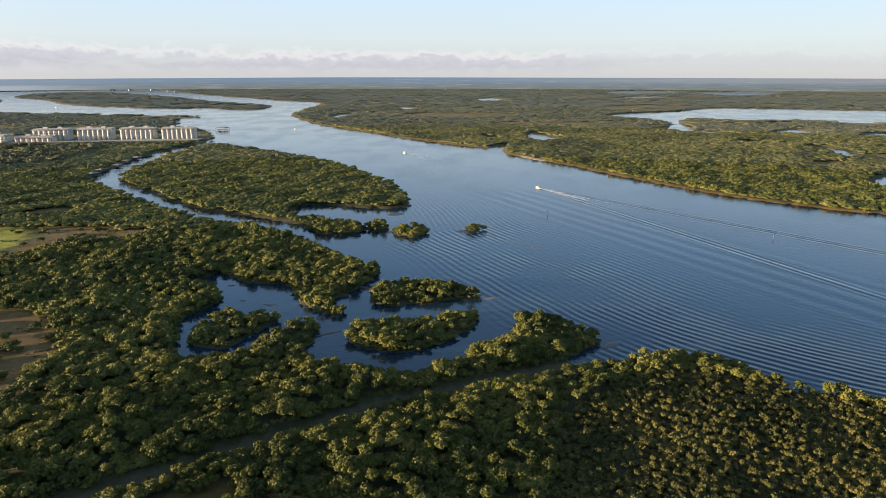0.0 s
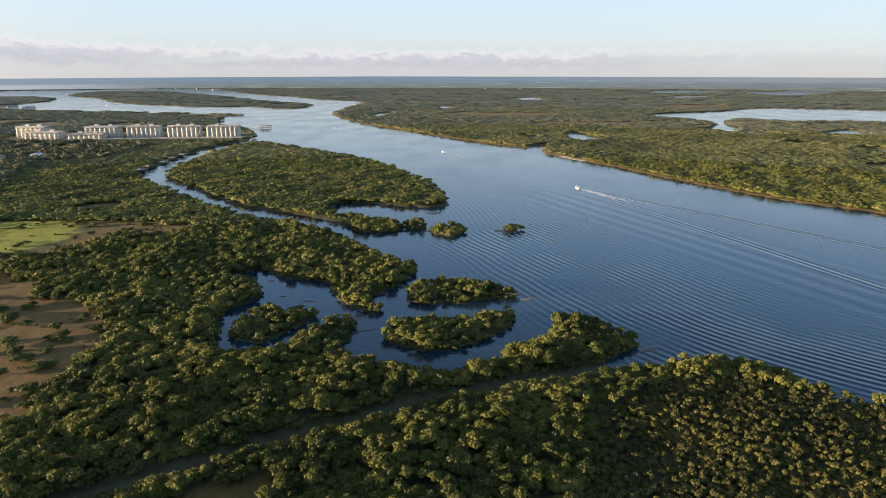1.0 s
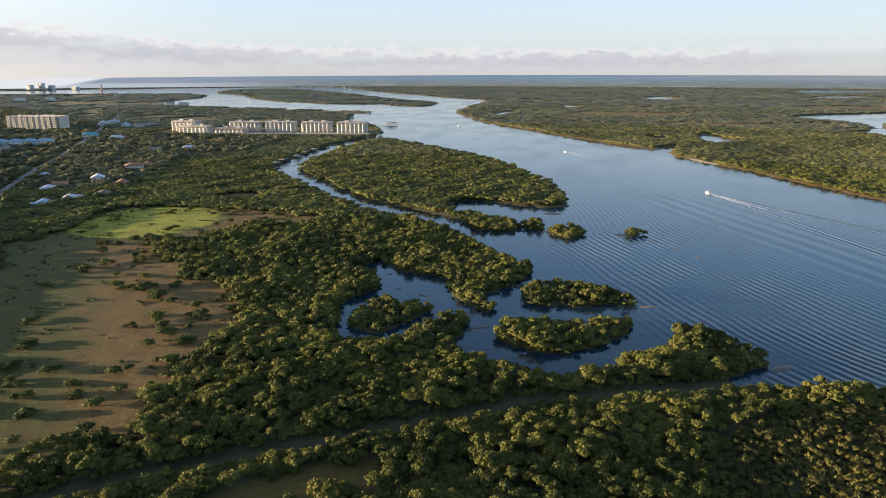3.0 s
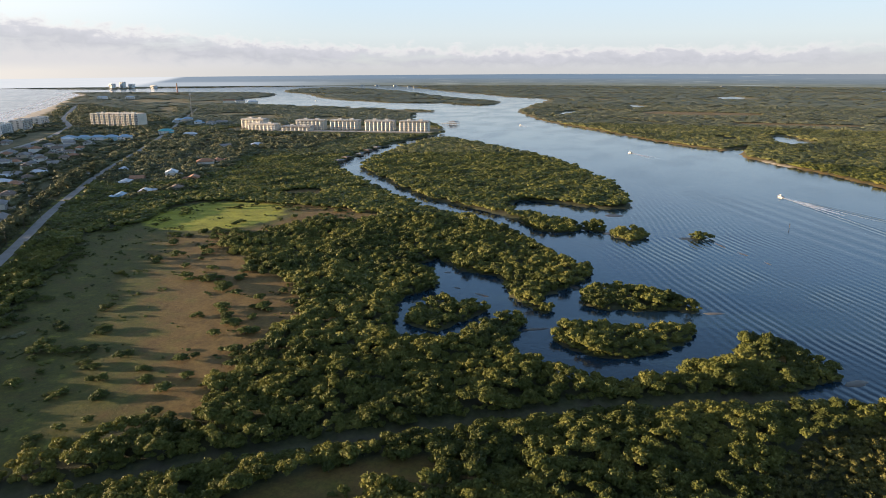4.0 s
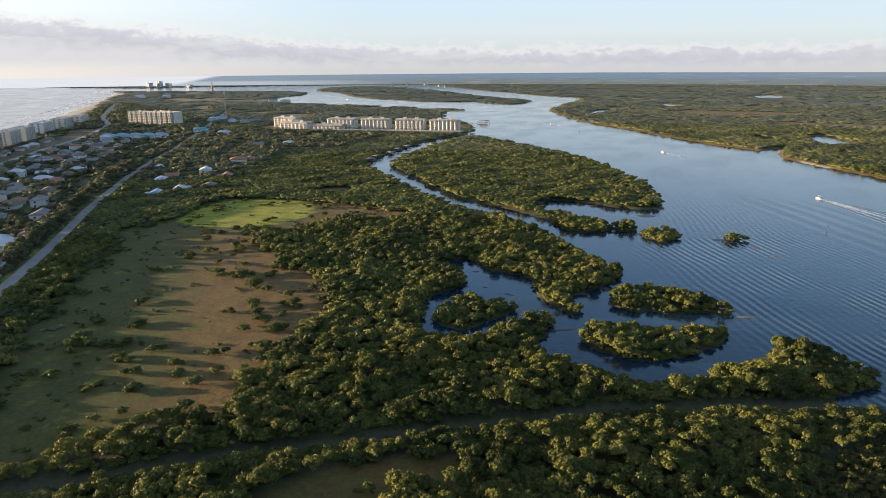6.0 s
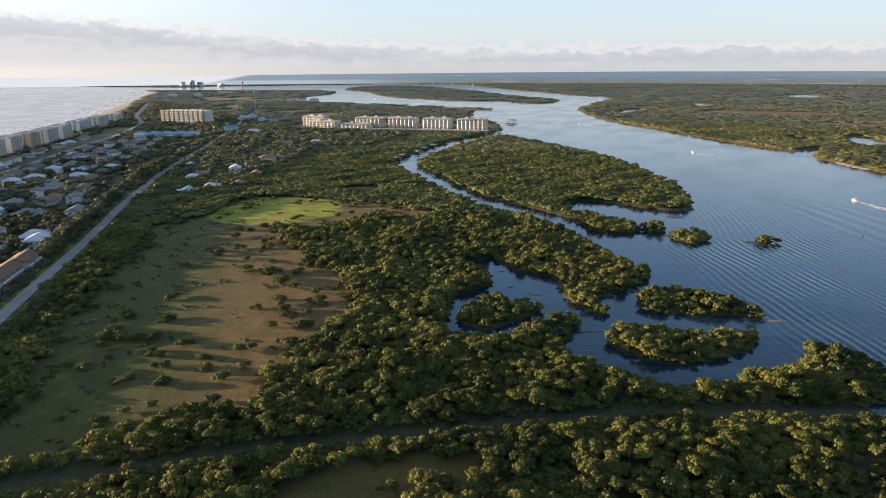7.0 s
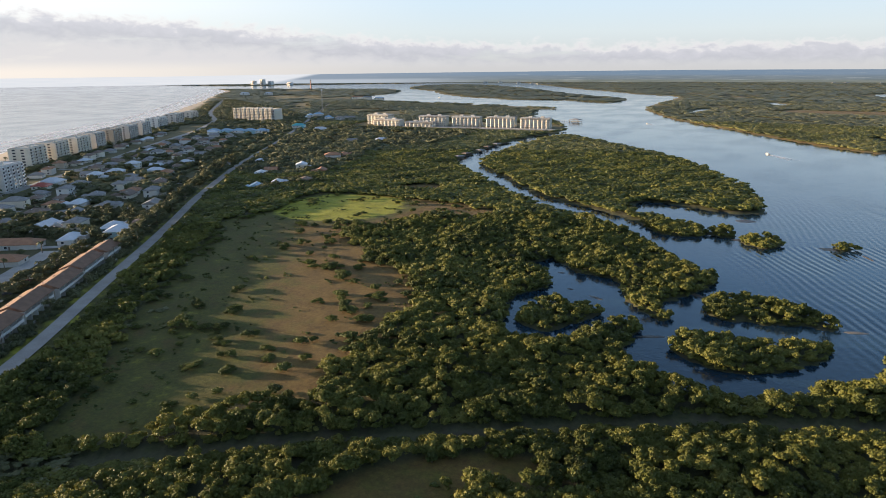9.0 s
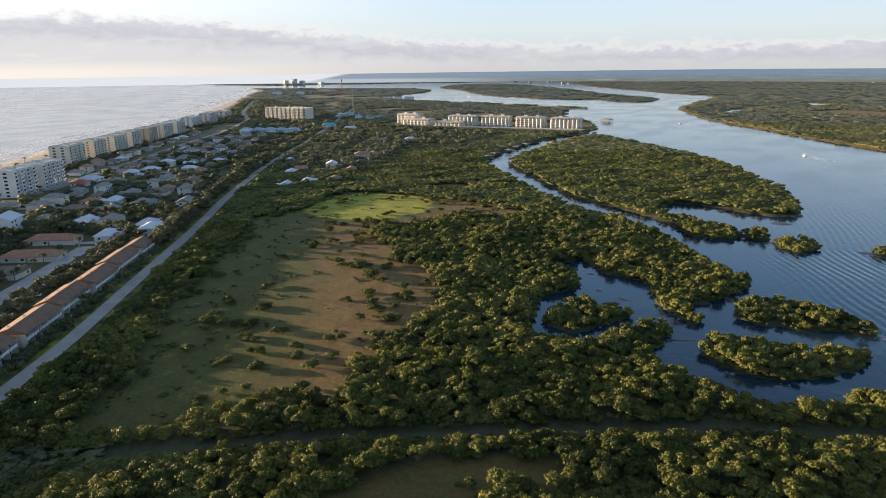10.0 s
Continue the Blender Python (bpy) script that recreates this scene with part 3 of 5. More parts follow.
def ribbon(name, line, half, lift, mat, cross=(-1, 1)):
    """A strip along a line, lying lift above the ground."""
    p = np.array(line)
    d = np.gradient(p, axis=0)
    d /= np.linalg.norm(d, axis=1)[:, None]
    side = np.stack([d[:, 1], -d[:, 0]], -1)
    v = np.concatenate([np.c_[p + side * half * c, np.full(len(p), lift)] for c in cross])
    i = np.arange(len(p) - 1)
    n = len(p)
    f = np.concatenate([np.stack([i + k * n, i + 1 + k * n, i + 1 + (k + 1) * n, i + (k + 1) * n], -1) for k in range(len(cross) - 1)])
    return new(name, mesh_of(name, v, f, mat))


tagged(ribbon("road", ROAD_LINE, 3.2, 1.25, M["asphalt"]), "straight grey two-lane asphalt road", "road", kind="structure")
tagged(ribbon("road", AVENUE_LINE, 5.0, 1.25, M["asphalt"]), "curving grey beachside asphalt avenue", "road", kind="structure")

# ---- trees ----
def ico(level):
    bm = bmesh.new()
    bmesh.ops.create_icosphere(bm, subdivisions=level, radius=1.0)
    v = np.array([p.co[:] for p in bm.verts])
    f = np.array([[q.index for q in p.verts] for p in bm.faces])
    bm.free()
    return v, f


def crown(seed, tufts, lumps, core_level, leaf, flat=0.7, core=0.88, jitter=0.46):
    """A crown of radius about 1 and base at 0: round lumps of foliage, each a dark core under many small leaf sprays."""
    r = np.random.RandomState(seed)
    centres = [(0, 0, 0.50 * flat, 0.66)]
    for k in range(lumps):
        a, d = 6.28 * (k * 0.382 + r.uniform(0, 0.12)), 0.74 * math.sqrt((k + 0.6) / lumps)
        h = 0.92 - 0.75 * d * d + r.uniform(-0.16, 0.10)
        centres.append((math.cos(a) * d, math.sin(a) * d, h * flat, r.uniform(0.17, 0.36) + 0.5 / (lumps + 2)))
    cv, cf = ico(core_level)
    cf = cf[cv[cf][:, :, 2].mean(1) > -0.45]      # undersides are never seen
    verts, faces, at = [], [], 0
    for cx, cy, cz, cr in centres:
        jag = 0.82 + 0.25 * r.rand(len(cv), 1)
        verts.append(cv * jag * (cr * core, cr * core, cr * core * flat) + (cx, cy, cz))
        faces.append(cf + at)
        at += len(cv)
    if tufts:
        c = np.array(centres)[r.choice(len(centres), tufts, p=np.array([q[3] ** 2 for q in centres]) / sum(q[3] ** 2 for q in centres))]
        n = r.normal(size=(tufts, 3))
        n[:, 2] = np.where(r.rand(tufts) < 0.8, abs(n[:, 2]) * 0.9 + 0.05, n[:, 2])
        n /= np.linalg.norm(n, axis=1)[:, None]
        p = c[:, :3] + n * c[:, 3:] * r.uniform(0.88, 1.05, (tufts, 1)) * (1, 1, flat)
        n = n + r.normal(size=(tufts, 3)) * jitter
        n /= np.linalg.norm(n, axis=1)[:, None]
        u = np.cross(n, r.normal(size=(tufts, 3)))
        u /= np.linalg.norm(u, axis=1)[:, None]
        w = np.cross(n, u)
        z = leaf * r.uniform(0.6, 1.35, (tufts, 1))
        verts.append(np.stack([p - u * z - n * z * 0.2, p + u * z - w * z * 0.7, p + w * z * 1.2 + n * z * 0.25], 1).reshape(-1, 3))
        faces.append(at + np.arange(tufts * 3).reshape(-1, 3))
    v = np.concatenate(verts)
    v[:, 2] -= max(v[:, 2].min(), -0.05)
    return v, np.concatenate(faces)


def scatter(lo, hi, step, near, far, seed, sector=(-72.0, 41.0)):
    """Jittered places on a grid, between two distances from the middle of the plan."""
    r = np.random.RandomState(seed)
    xs, ys = np.arange(lo[0], hi[0], step), np.arange(lo[1], hi[1], step)
    x, y = (a.ravel() for a in np.meshgrid(xs, ys))
    x = x + r.uniform(-0.42, 0.42, x.shape) * step
    y = y + r.uniform(-0.42, 0.42, y.shape) * step
    d, a = np.hypot(x, y), np.degrees(np.arctan2(x, y))
    k = (d >= near) & (d < far) & (a > sector[0]) & (a < sector[1])
    return x[k], y[k]


# the built-up strip between the road and the beach
TOWN = np.array([(-150, -40), (-217, 75), (-285, 166), (-376, 282), (-479, 412), (-547, 507), (-620, 640), (-760, 900), (-900, 1050), (-1200, 1280), (-1750, 1600), (-1500, 1240), (-1240, 900), (-1056, 640), (-819, 340), (-560, 60), (-300, -150)], float)
CONDO_GROUND = np.array([(-740, 940), (-370, 980), (-350, 1060), (-420, 1150), (-560, 1120), (-760, 1090)], float)

# oak hammock between the road, the condominiums and the marsh
HAMMOCK = np.array([(-510, 455), (-445, 462), (-418, 490), (-425, 531), (-435, 577), (-470, 640), (-500, 715), (-441, 750), (-454, 853), (-461, 930), (-740, 930), (-760, 900), (-620, 640), (-547, 507)], float)


def may_grow(x, y, hem=1.0):
    """Where woods stand: on land, off meadows, roads, beach, town and condominium grounds."""
    ok = water_depth(x, y) < -hem
    ok &= area(x, y, MEADOW_RING, 12.0) < -1.0 + 3.0 * np.clip(wobble(x, y, 26, 21), 0, 1)
    for ring in GLADE_RINGS:
        ok &= area(x, y, ring, 10.0) < 0
    for ring in TAN_RINGS:
        ok &= area(x, y, ring, 10.0) < 0
    ok &= line_distance(x, y, ROAD_LINE, 12.0) > 8.0
    ok &= line_distance(x, y, AVENUE_LINE, 14.0) > 10.0
    ok &= line_distance(x, y, DITCH_LINE, 9.0) > 3.4 + 0.8 * wobble(x, y, 15, 22)
    ok &= area(x, y, BEACH, 30.0) < -6
    for ring in POOLS:                       # ponds keep an open rim of low marsh
        ok &= area(x, y, ring, 40.0) < -np.clip(hem, 7, 30)
    ok &= ~inside(x, y, CONDO_GROUND)
    return ok


def plant(name, mat, forms, x, y, radius, height, seed, label, category, base=0.4, round_=False):
    """One mesh of many crowns: a stand that nobody could count."""
    r = np.random.RandomState(seed)
    n = len(x)
    pick, spin = r.randint(len(forms), size=n), r.uniform(0, 6.28, n)
    verts, faces, at = [], [], 0
    for k, (fv, ff) in enumerate(forms):
        i = np.nonzero(pick == k)[0]
        if not len(i):
            continue
        c, s = np.cos(spin[i])[:, None], np.sin(spin[i])[:, None]
        vx = (fv[:, 0] * c - fv[:, 1] * s) * radius[i, None] + x[i, None]
        vy = (fv[:, 0] * s + fv[:, 1] * c) * radius[i, None] + y[i, None]
        deep = np.minimum(height[i], radius[i] * 1.25)        # tall trees carry their crown high, not drawn out
        vz = fv[:, 2] * deep[:, None] + (base + height[i] - deep)[:, None]
        verts.append(np.stack([vx, vy, vz], -1).reshape(-1, 3))
        faces.append((ff[None] + (np.arange(len(i)) * len(fv))[:, None, None]).reshape(-1, 3) + at)
        at += len(i) * len(fv)
    ob = new(name, mesh_of(name, np.concatenate(verts), np.concatenate(faces), mat, round_))
    return tagged(ob, label, category, kind="stuff")


NEAR_CROWNS = [crown(k, 310, 13, 0, 0.096, core=0.83) for k in range(8)]
MID_CROWNS = [crown(20 + k, 150, 9, 0, 0.108, core=0.87) for k in range(7)]
FAR_CROWNS = [crown(40 + k, 48, 4, 0, 0.112, 0.66, core=0.93, jitter=0.28) for k in range(6)]
HAMMOCK_CROWNS = [crown(110 + k, 84, 6, 0, 0.085, 0.72, core=0.95, jitter=0.26) for k in range(6)]
SCRUB_CROWNS = [crown(30 + k, 74, 3, 0, 0.135, core=0.9) for k in range(6)]
FRINGE_CROWNS = [crown(130 + k, 70, 3, 0, 0.12, core=0.9) for k in range(5)]
VAST_CROWNS = [crown(80 + k, 8, 2, 0, 0.16, 0.6, core=1.0) for k in range(5)]
DIST_CROWNS = [crown(60 + k, 22, 2, 0, 0.13, 0.62, core=0.97, jitter=0.25) for k in range(6)]
ROOF_CROWNS = [crown(90 + k, 0, 2, 0, 0.16, 0.6, core=1.0) for k in range(5)]


def woods(name, forms, step, near, far, lo, hi, seed, tall, label, mat="mangrove", keep=None, hem=1.0):
    x, y = scatter(lo, hi, step, near, far, seed)
    k = may_grow(x, y, hem)
    if keep is not None:
        k &= keep(x, y)
    x, y = x[k], y[k]
    r = np.random.RandomState(seed + 5)
    far_off = near >= 430                    # past here the canopy closes to a low, even roof
    size = step * (r.uniform(0.82, 1.14, len(x)) if far_off else r.uniform(0.50, 1.0, len(x))) * (1 + 0.12 * wobble(x, y, 30, seed))
    high = tall * (r.uniform(0.85, 1.15, len(x)) if far_off else r.uniform(0.72, 1.2, len(x)))
    high = high * (1 + 0.18 * wobble(x, y, 45, seed + 1) + (0.24 if near < 110 and mat == "mangrove" else 0.12) * wobble(x, y, 17, seed + 2))
    if not far_off:                          # shores carry low fringes, hollows sink between the crowns
        edge = np.clip((-water_depth(x, y) - 0.5) / 3.5, 0, 1)
        high, size = high * (0.62 + 0.38 * edge), size * (0.74 + 0.26 * edge)
        creek = line_distance(x, y, DITCH_LINE, 30.0)
        hither = y < np.interp(x, *zip(*DITCH))             # taller on the hither side of the creek, low along its bank
        high = high * np.where(hither, (0.66 + 0.60 * np.clip((creek - 4) / 16, 0, 1)) * np.clip((x + 200) / 100, 0.5, 1) * np.clip(1.0 - (x + 70) / 320, 0.70, 1), 1.0)
    return plant(name, M[mat], forms, x, y, size, high, seed, label, "mangrove trees", base=0.9 if far_off else 0.4)


def in_town(x, y):
    return inside(x, y, TOWN)


def off_town(x, y):
    return ~inside(x, y, TOWN) & ~inside(x, y, HAMMOCK)


# a stretch of finer, lower scrub on the near shore
SCRUB = smooth([(22, 90), (30, 150), (48, 185), (75, 200), (105, 195), (150, 165), (260, 110), (260, 40), (60, 40)])


def tall_ground(x, y):
    return off_town(x, y) & ~inside(x, y, SCRUB)


def patchy(x, y):
    """Far woods stand in patches with open marsh between."""
    wide = np.where(np.hypot(x, y) > 2100, wobble(x, y, 620, 73), wobble(x, y, 260, 71))
    return off_town(x, y) & (wide + 0.7 * wobble(x, y, 110, 72) > -0.7)


def right_side(x, y):
    return line_distance(x, y, smooth(RIGHT_BANK, False), 20.0) > 4.8


woods("mangrove_wood", NEAR_CROWNS, 3.6, 100, 225, (-240, 0), (200, 240), 1, 5.0, "dense dark green mangrove wood beside the lagoon", keep=tall_ground, hem=0.5)
woods("mangrove_scrub", SCRUB_CROWNS, 2.1, 110, 300, (20, 0), (280, 240), 6, 3.1, "low golden green mangrove scrub on the near shore", mat="scrub", keep=lambda x, y: inside(x, y, SCRUB), hem=1.0)
woods("mangrove_wood", MID_CROWNS, 4.2, 225, 440, (-440, 0), (280, 440), 2, 4.7, "dense green mangrove wood on islands and shores", keep=tall_ground, hem=0.6)


def shore_fringe(x, y):
    """A hem of low bushes where the woods meet water or the creek."""
    d = -water_depth(x, y)
    c = line_distance(x, y, DITCH_LINE, 9.0)
    return off_town(x, y) & ((d < 3.2) | (c < 6.0))


woods("mangrove_fringe", FRINGE_CROWNS, 2.3, 100, 440, (-400, 0), (280, 440), 8, 2.5, "low mangrove bushes hanging over the waterline", keep=shore_fringe, hem=0.2)
woods("mangrove_wood", FAR_CROWNS, 5.9, 440, 800, (-760, 100), (560, 800), 3, 4.3, "green mangrove wood along the river", keep=lambda x, y: off_town(x, y) & right_side(x, y), hem=3.4)
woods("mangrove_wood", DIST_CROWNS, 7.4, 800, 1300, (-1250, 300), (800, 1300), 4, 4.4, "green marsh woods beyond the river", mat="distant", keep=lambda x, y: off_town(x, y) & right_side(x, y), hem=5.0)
woods("marsh_wood", VAST_CROWNS, 12.6, 1300, 2100, (-2000, 500), (1300, 2100), 7, 3.8, "olive marsh woods past the river bend", mat="far_woods_hazed", keep=patchy, hem=10.0)
woods("marsh_wood", ROOF_CROWNS, 34.0, 2100, 4750, (-4400, 600), (3300, 4750), 5, 4.2, "distant flat woods, haze painted into the grey-green", mat="far_woods_hazed", keep=patchy, hem=30.0)

# ---- builders for built things ----
def part(name, bm, mat, parent=None, label="", m=None):
    """Link a bmesh, or a mesh made before, as one object under a thing or part."""
    if isinstance(bm, bpy.types.Mesh):
        me = bm
    else:
        me = bpy.data.meshes.new(name)
        bm.to_mesh(me)
        bm.free()
        me.materials.append(mat)
    ob = new(name, me)
    if parent:
        ob.parent = parent
    if m is not None:
        ob.matrix_basis = m
    return tagged(ob, label)


def add_box(bm, x0, x1, y0, y1, z0, z1):
    v = [bm.verts.new((x, y, z)) for z in (z0, z1) for x, y in ((x0, y0), (x1, y0), (x1, y1), (x0, y1))]
    for f in ((3, 2, 1, 0), (4, 5, 6, 7), (0, 1, 5, 4), (1, 2, 6, 5), (2, 3, 7, 6), (3, 0, 4, 7)):
        bm.faces.new([v[i] for i in f])
    return v


def add_roof(bm, x0, x1, y0, y1, z0, rise, hip=True, eave=0.6, thick=0.25):
    """A pitched roof with overhanging eaves over a rectangle, its ridge along the longer side."""
    x0, x1, y0, y1 = x0 - eave, x1 + eave, y0 - eave, y1 + eave
    lx, ly = x1 - x0, y1 - y0
    cx, cy = (x0 + x1) / 2, (y0 + y1) / 2
    if lx >= ly:
        inset = ly / 2 if hip else 0.0
        ridge = [(x0 + inset, cy), (x1 - inset, cy)]
    else:
        inset = lx / 2 if hip else 0.0
        ridge = [(cx, y0 + inset), (cx, y1 - inset)]
    low = [bm.verts.new((x, y, z0 - thick)) for x, y in ((x0, y0), (x1, y0), (x1, y1), (x0, y1))]
    top = [bm.verts.new((x, y, z0)) for x, y in ((x0, y0), (x1, y0), (x1, y1), (x0, y1))]
    ra, rb = (bm.verts.new((x, y, z0 + rise)) for x, y in ridge)
    bm.faces.new(low[::-1])
    for i in range(4):
        j = (i + 1) % 4
        bm.faces.new((low[i], low[j], top[j], top[i]))
    if lx >= ly:
        for f in ((top[0], top[1], rb, ra), (top[1], top[2], rb), (top[2], top[3], ra, rb), (top[3], top[0], ra)):
            bm.faces.new(f)
    else:
        for f in ((top[0], top[1], ra), (top[1], top[2], rb, ra), (top[2], top[3], rb), (top[3], top[0], ra, rb)):
            bm.faces.new(f)


SHARED = {}


def pane_mesh(w, h, mat="glass", framed=True):
    """A window: glass set in a thin proud frame, shared between alike windows; faces -y, its foot at 0."""
    key = ("pane", w, h, mat, framed)
    if key not in SHARED:
        bm = bmesh.new()
        add_box(bm, -w / 2, w / 2, -0.05, 0.02, 0, h)
        e = 0.09
        for x0, x1, z0, z1 in ((-w / 2 - e, w / 2 + e, -e, 0), (-w / 2 - e, w / 2 + e, h, h + e), (-w / 2 - e, -w / 2, 0, h), (w / 2, w / 2 + e, 0, h))[:4 if framed else 1]:
            add_box(bm, x0, x1, -0.10, 0.02, z0, z1)
        me = bpy.data.meshes.new("window")
        bm.to_mesh(me)
        bm.free()
        me.materials.append(M[mat])
        me.materials.append(M["white"])
        for i, p in enumerate(me.polygons):
            p.material_index = 0 if i < 6 else 1
        SHARED[key] = me
    return SHARED[key]


def slab_mesh(name, w, d, h, mat):
    key = (name, round(w, 2), round(d, 2), round(h, 2), mat)
    if key not in SHARED:
        bm = bmesh.new()
        add_box(bm, -w / 2, w / 2, -d, 0, 0, h)
        bmesh.ops.bevel(bm, geom=bm.edges[:], offset=min(h, d, 0.12) * 0.3, segments=1, affect="EDGES")
        me = bpy.data.meshes.new(name)
        bm.to_mesh(me)
        bm.free()
        me.materials.append(M[mat])
        SHARED[key] = me
    return SHARED[key]


def rail_mesh(w, d):
    """A parapet rail on three sides of a balcony."""
    key = ("rail", w, d)
    if key not in SHARED:
        bm = bmesh.new()
        add_box(bm, -w / 2, w / 2, -d, -d + 0.08, 0.28, 1.15)
        for s in (-1, 1):
            add_box(bm, s * (w / 2 - 0.05) - 0.05, s * (w / 2 - 0.05) + 0.05, -d + 0.08, 0, 0.28, 1.15)
        me = bpy.data.meshes.new("rail")
        bm.to_mesh(me)
        bm.free()
        me.materials.append(M["white"])
        SHARED[key] = me
    return SHARED[key]


def balcony_mesh(w, d):
    return slab_mesh("balcony", w, d, 0.22, "white")


GROUND_Z = 0.85


def thing(name, x, y, rot, label, category, group="", z=GROUND_Z):
    ob = new(name)
    ob.empty_display_size = 0.1
    ob.matrix_world = pose(x, y, z, 0, 0, rot)
    return tagged(ob, label, category, group)


def house(x, y, rot, w, d, storeys, roof, wall, hip=True, wing=True, label=""):
    h, w, d = 2.9 * storeys, w * 0.88, d * 0.88
    t = thing("house", x, y, rot, label, "house", "houses of the beach town")
    bm = bmesh.new()
    add_box(bm, -w / 2, w / 2, -d / 2, d / 2, -0.4, h)
    if wing:
        add_box(bm, w / 2 - w * 0.42, w / 2 - 0.4, -d / 2 - d * 0.38, -d / 2, -0.4, 2.8)
    add_box(bm, -w / 2 - 0.06, w / 2 + 0.06, -d / 2 - 0.06, d / 2 + 0.06, -0.45, 0.12)
    part("wall", bm, M[wall], t)
    bm = bmesh.new()
    add_roof(bm, -w / 2, w / 2, -d / 2, d / 2, h + 0.25, min(w, d) * 0.24, hip)
    if wing:
        add_roof(bm, w / 2 - w * 0.42, w / 2 - 0.4, -d / 2 - d * 0.38, -d / 2 + 0.6, 3.05, w * 0.42 * 0.22, hip, 0.5)
    top = part("roof", bm, M[roof], t)
    if storeys < 3:
        part("roof_vent", slab_mesh("roof_vent", 0.7, 0.7, 1.5, "white_roof" if w > 14 else "concrete"), None, top, m=pose(w * 0.18, d * 0.2, h + 0.8))
    pane = pane_mesh(1.5, 1.3)
    for s in range(storeys):
        for k in range(2):
            part("window", pane, None, t, m=pose(-w / 2 + w * (0.14 + 0.27 * k), -d / 2, 2.9 * s + 0.95))
        part("window", pane, None, t, m=pose(w / 2, d * 0.18, 2.9 * s + 0.95, 0, 0, 90))
        part("window", pane, None, t, m=pose(-w / 2, d * 0.18, 2.9 * s + 0.95, 0, 0, -90))
    if wing:
        part("garage_door", slab_mesh("garage_door", w * 0.28, 0.08, 2.2, "white"), None, t, m=pose(w / 2 - w * 0.21 - 0.2, -d / 2 - d * 0.38, 0))
    part("door", slab_mesh("door", 1.0, 0.08, 2.05, "brown_roof"), None, t, m=pose(-w * 0.02, -d / 2, 0.1))
    return t


def condo(x, y, rot, length, depth, storeys, wall, bays, label, cap="pale", group="beach condominium blocks"):
    """A slab block: bays that step forward, balconies between them, windows, parapet and roof huts."""
    fl, h = 3.0, 3.0 * storeys
    t = thing("condominium", x, y, rot, label, "apartment building", group)
    step = length / bays
    bm = bmesh.new()
    add_box(bm, -length / 2, length / 2, -depth / 2, depth / 2, -0.5, h)
    part("wall", bm, M[wall], t)
    front, rear = slab_mesh("bay", step * 0.48, 3.2, h + 0.9, wall), slab_mesh("bay", step * 0.48, 1.4, h + 0.9, wall)
    for k in range(bays):
        cx = -length / 2 + step * (k + 0.5)
        part("bay", front, None, t, m=pose(cx - step * 0.25, -depth / 2, -0.5))
        part("bay", rear, None, t, m=pose(cx - step * 0.25, depth / 2, -0.5, 0, 0, 180))
    bm = bmesh.new()
    for x0, x1, y0, y1 in ((-length / 2, length / 2, -depth / 2, -depth / 2 + 0.35), (-length / 2, length / 2, depth / 2 - 0.35, depth / 2),
                           (-length / 2, -length / 2 + 0.35, -depth / 2 + 0.35, depth / 2 - 0.35), (length / 2 - 0.35, length / 2, -depth / 2 + 0.35, depth / 2 - 0.35)):
        add_box(bm, x0, x1, y0, y1, h + 0.004, h + 0.9)
    part("parapet", bm, M[cap], t)
    for k in range(max(1, bays // 3)):
        part("roof_hut", slab_mesh("roof_hut", 5.0, 4.5, 2.6, cap), None, t, m=pose(-length / 2 + length * (k + 0.5) / max(1, bays // 3), 2.0, h))
    pane, bal = pane_mesh(round(step * 0.3, 1), 1.5, framed=False), balcony_mesh(round(step * 0.48, 1), 2.4)
    glass = pane_mesh(round(step * 0.4, 1), 2.2, framed=False)
    for s in range(storeys):
        for k in range(bays):
            cx = -length / 2 + step * (k + 0.5)
            part("window", pane, None, t, m=pose(cx - step * 0.25, -depth / 2 - 3.2, fl * s + 0.9))
            part("window", glass, None, t, m=pose(cx + step * 0.24, -depth / 2, fl * s + 0.35))
            if s:
                slab = part("balcony", bal, None, t, m=pose(cx + step * 0.24, -depth / 2, fl * s))
                if storeys < 9:
                    part("rail", rail_mesh(round(step * 0.48, 1), 2.4), None, slab)
        for q in (-0.25, 0.25):
            part("window", pane, None, t, m=pose(-length / 2, q * depth, fl * s + 0.9, 0, 0, -90))
    return t


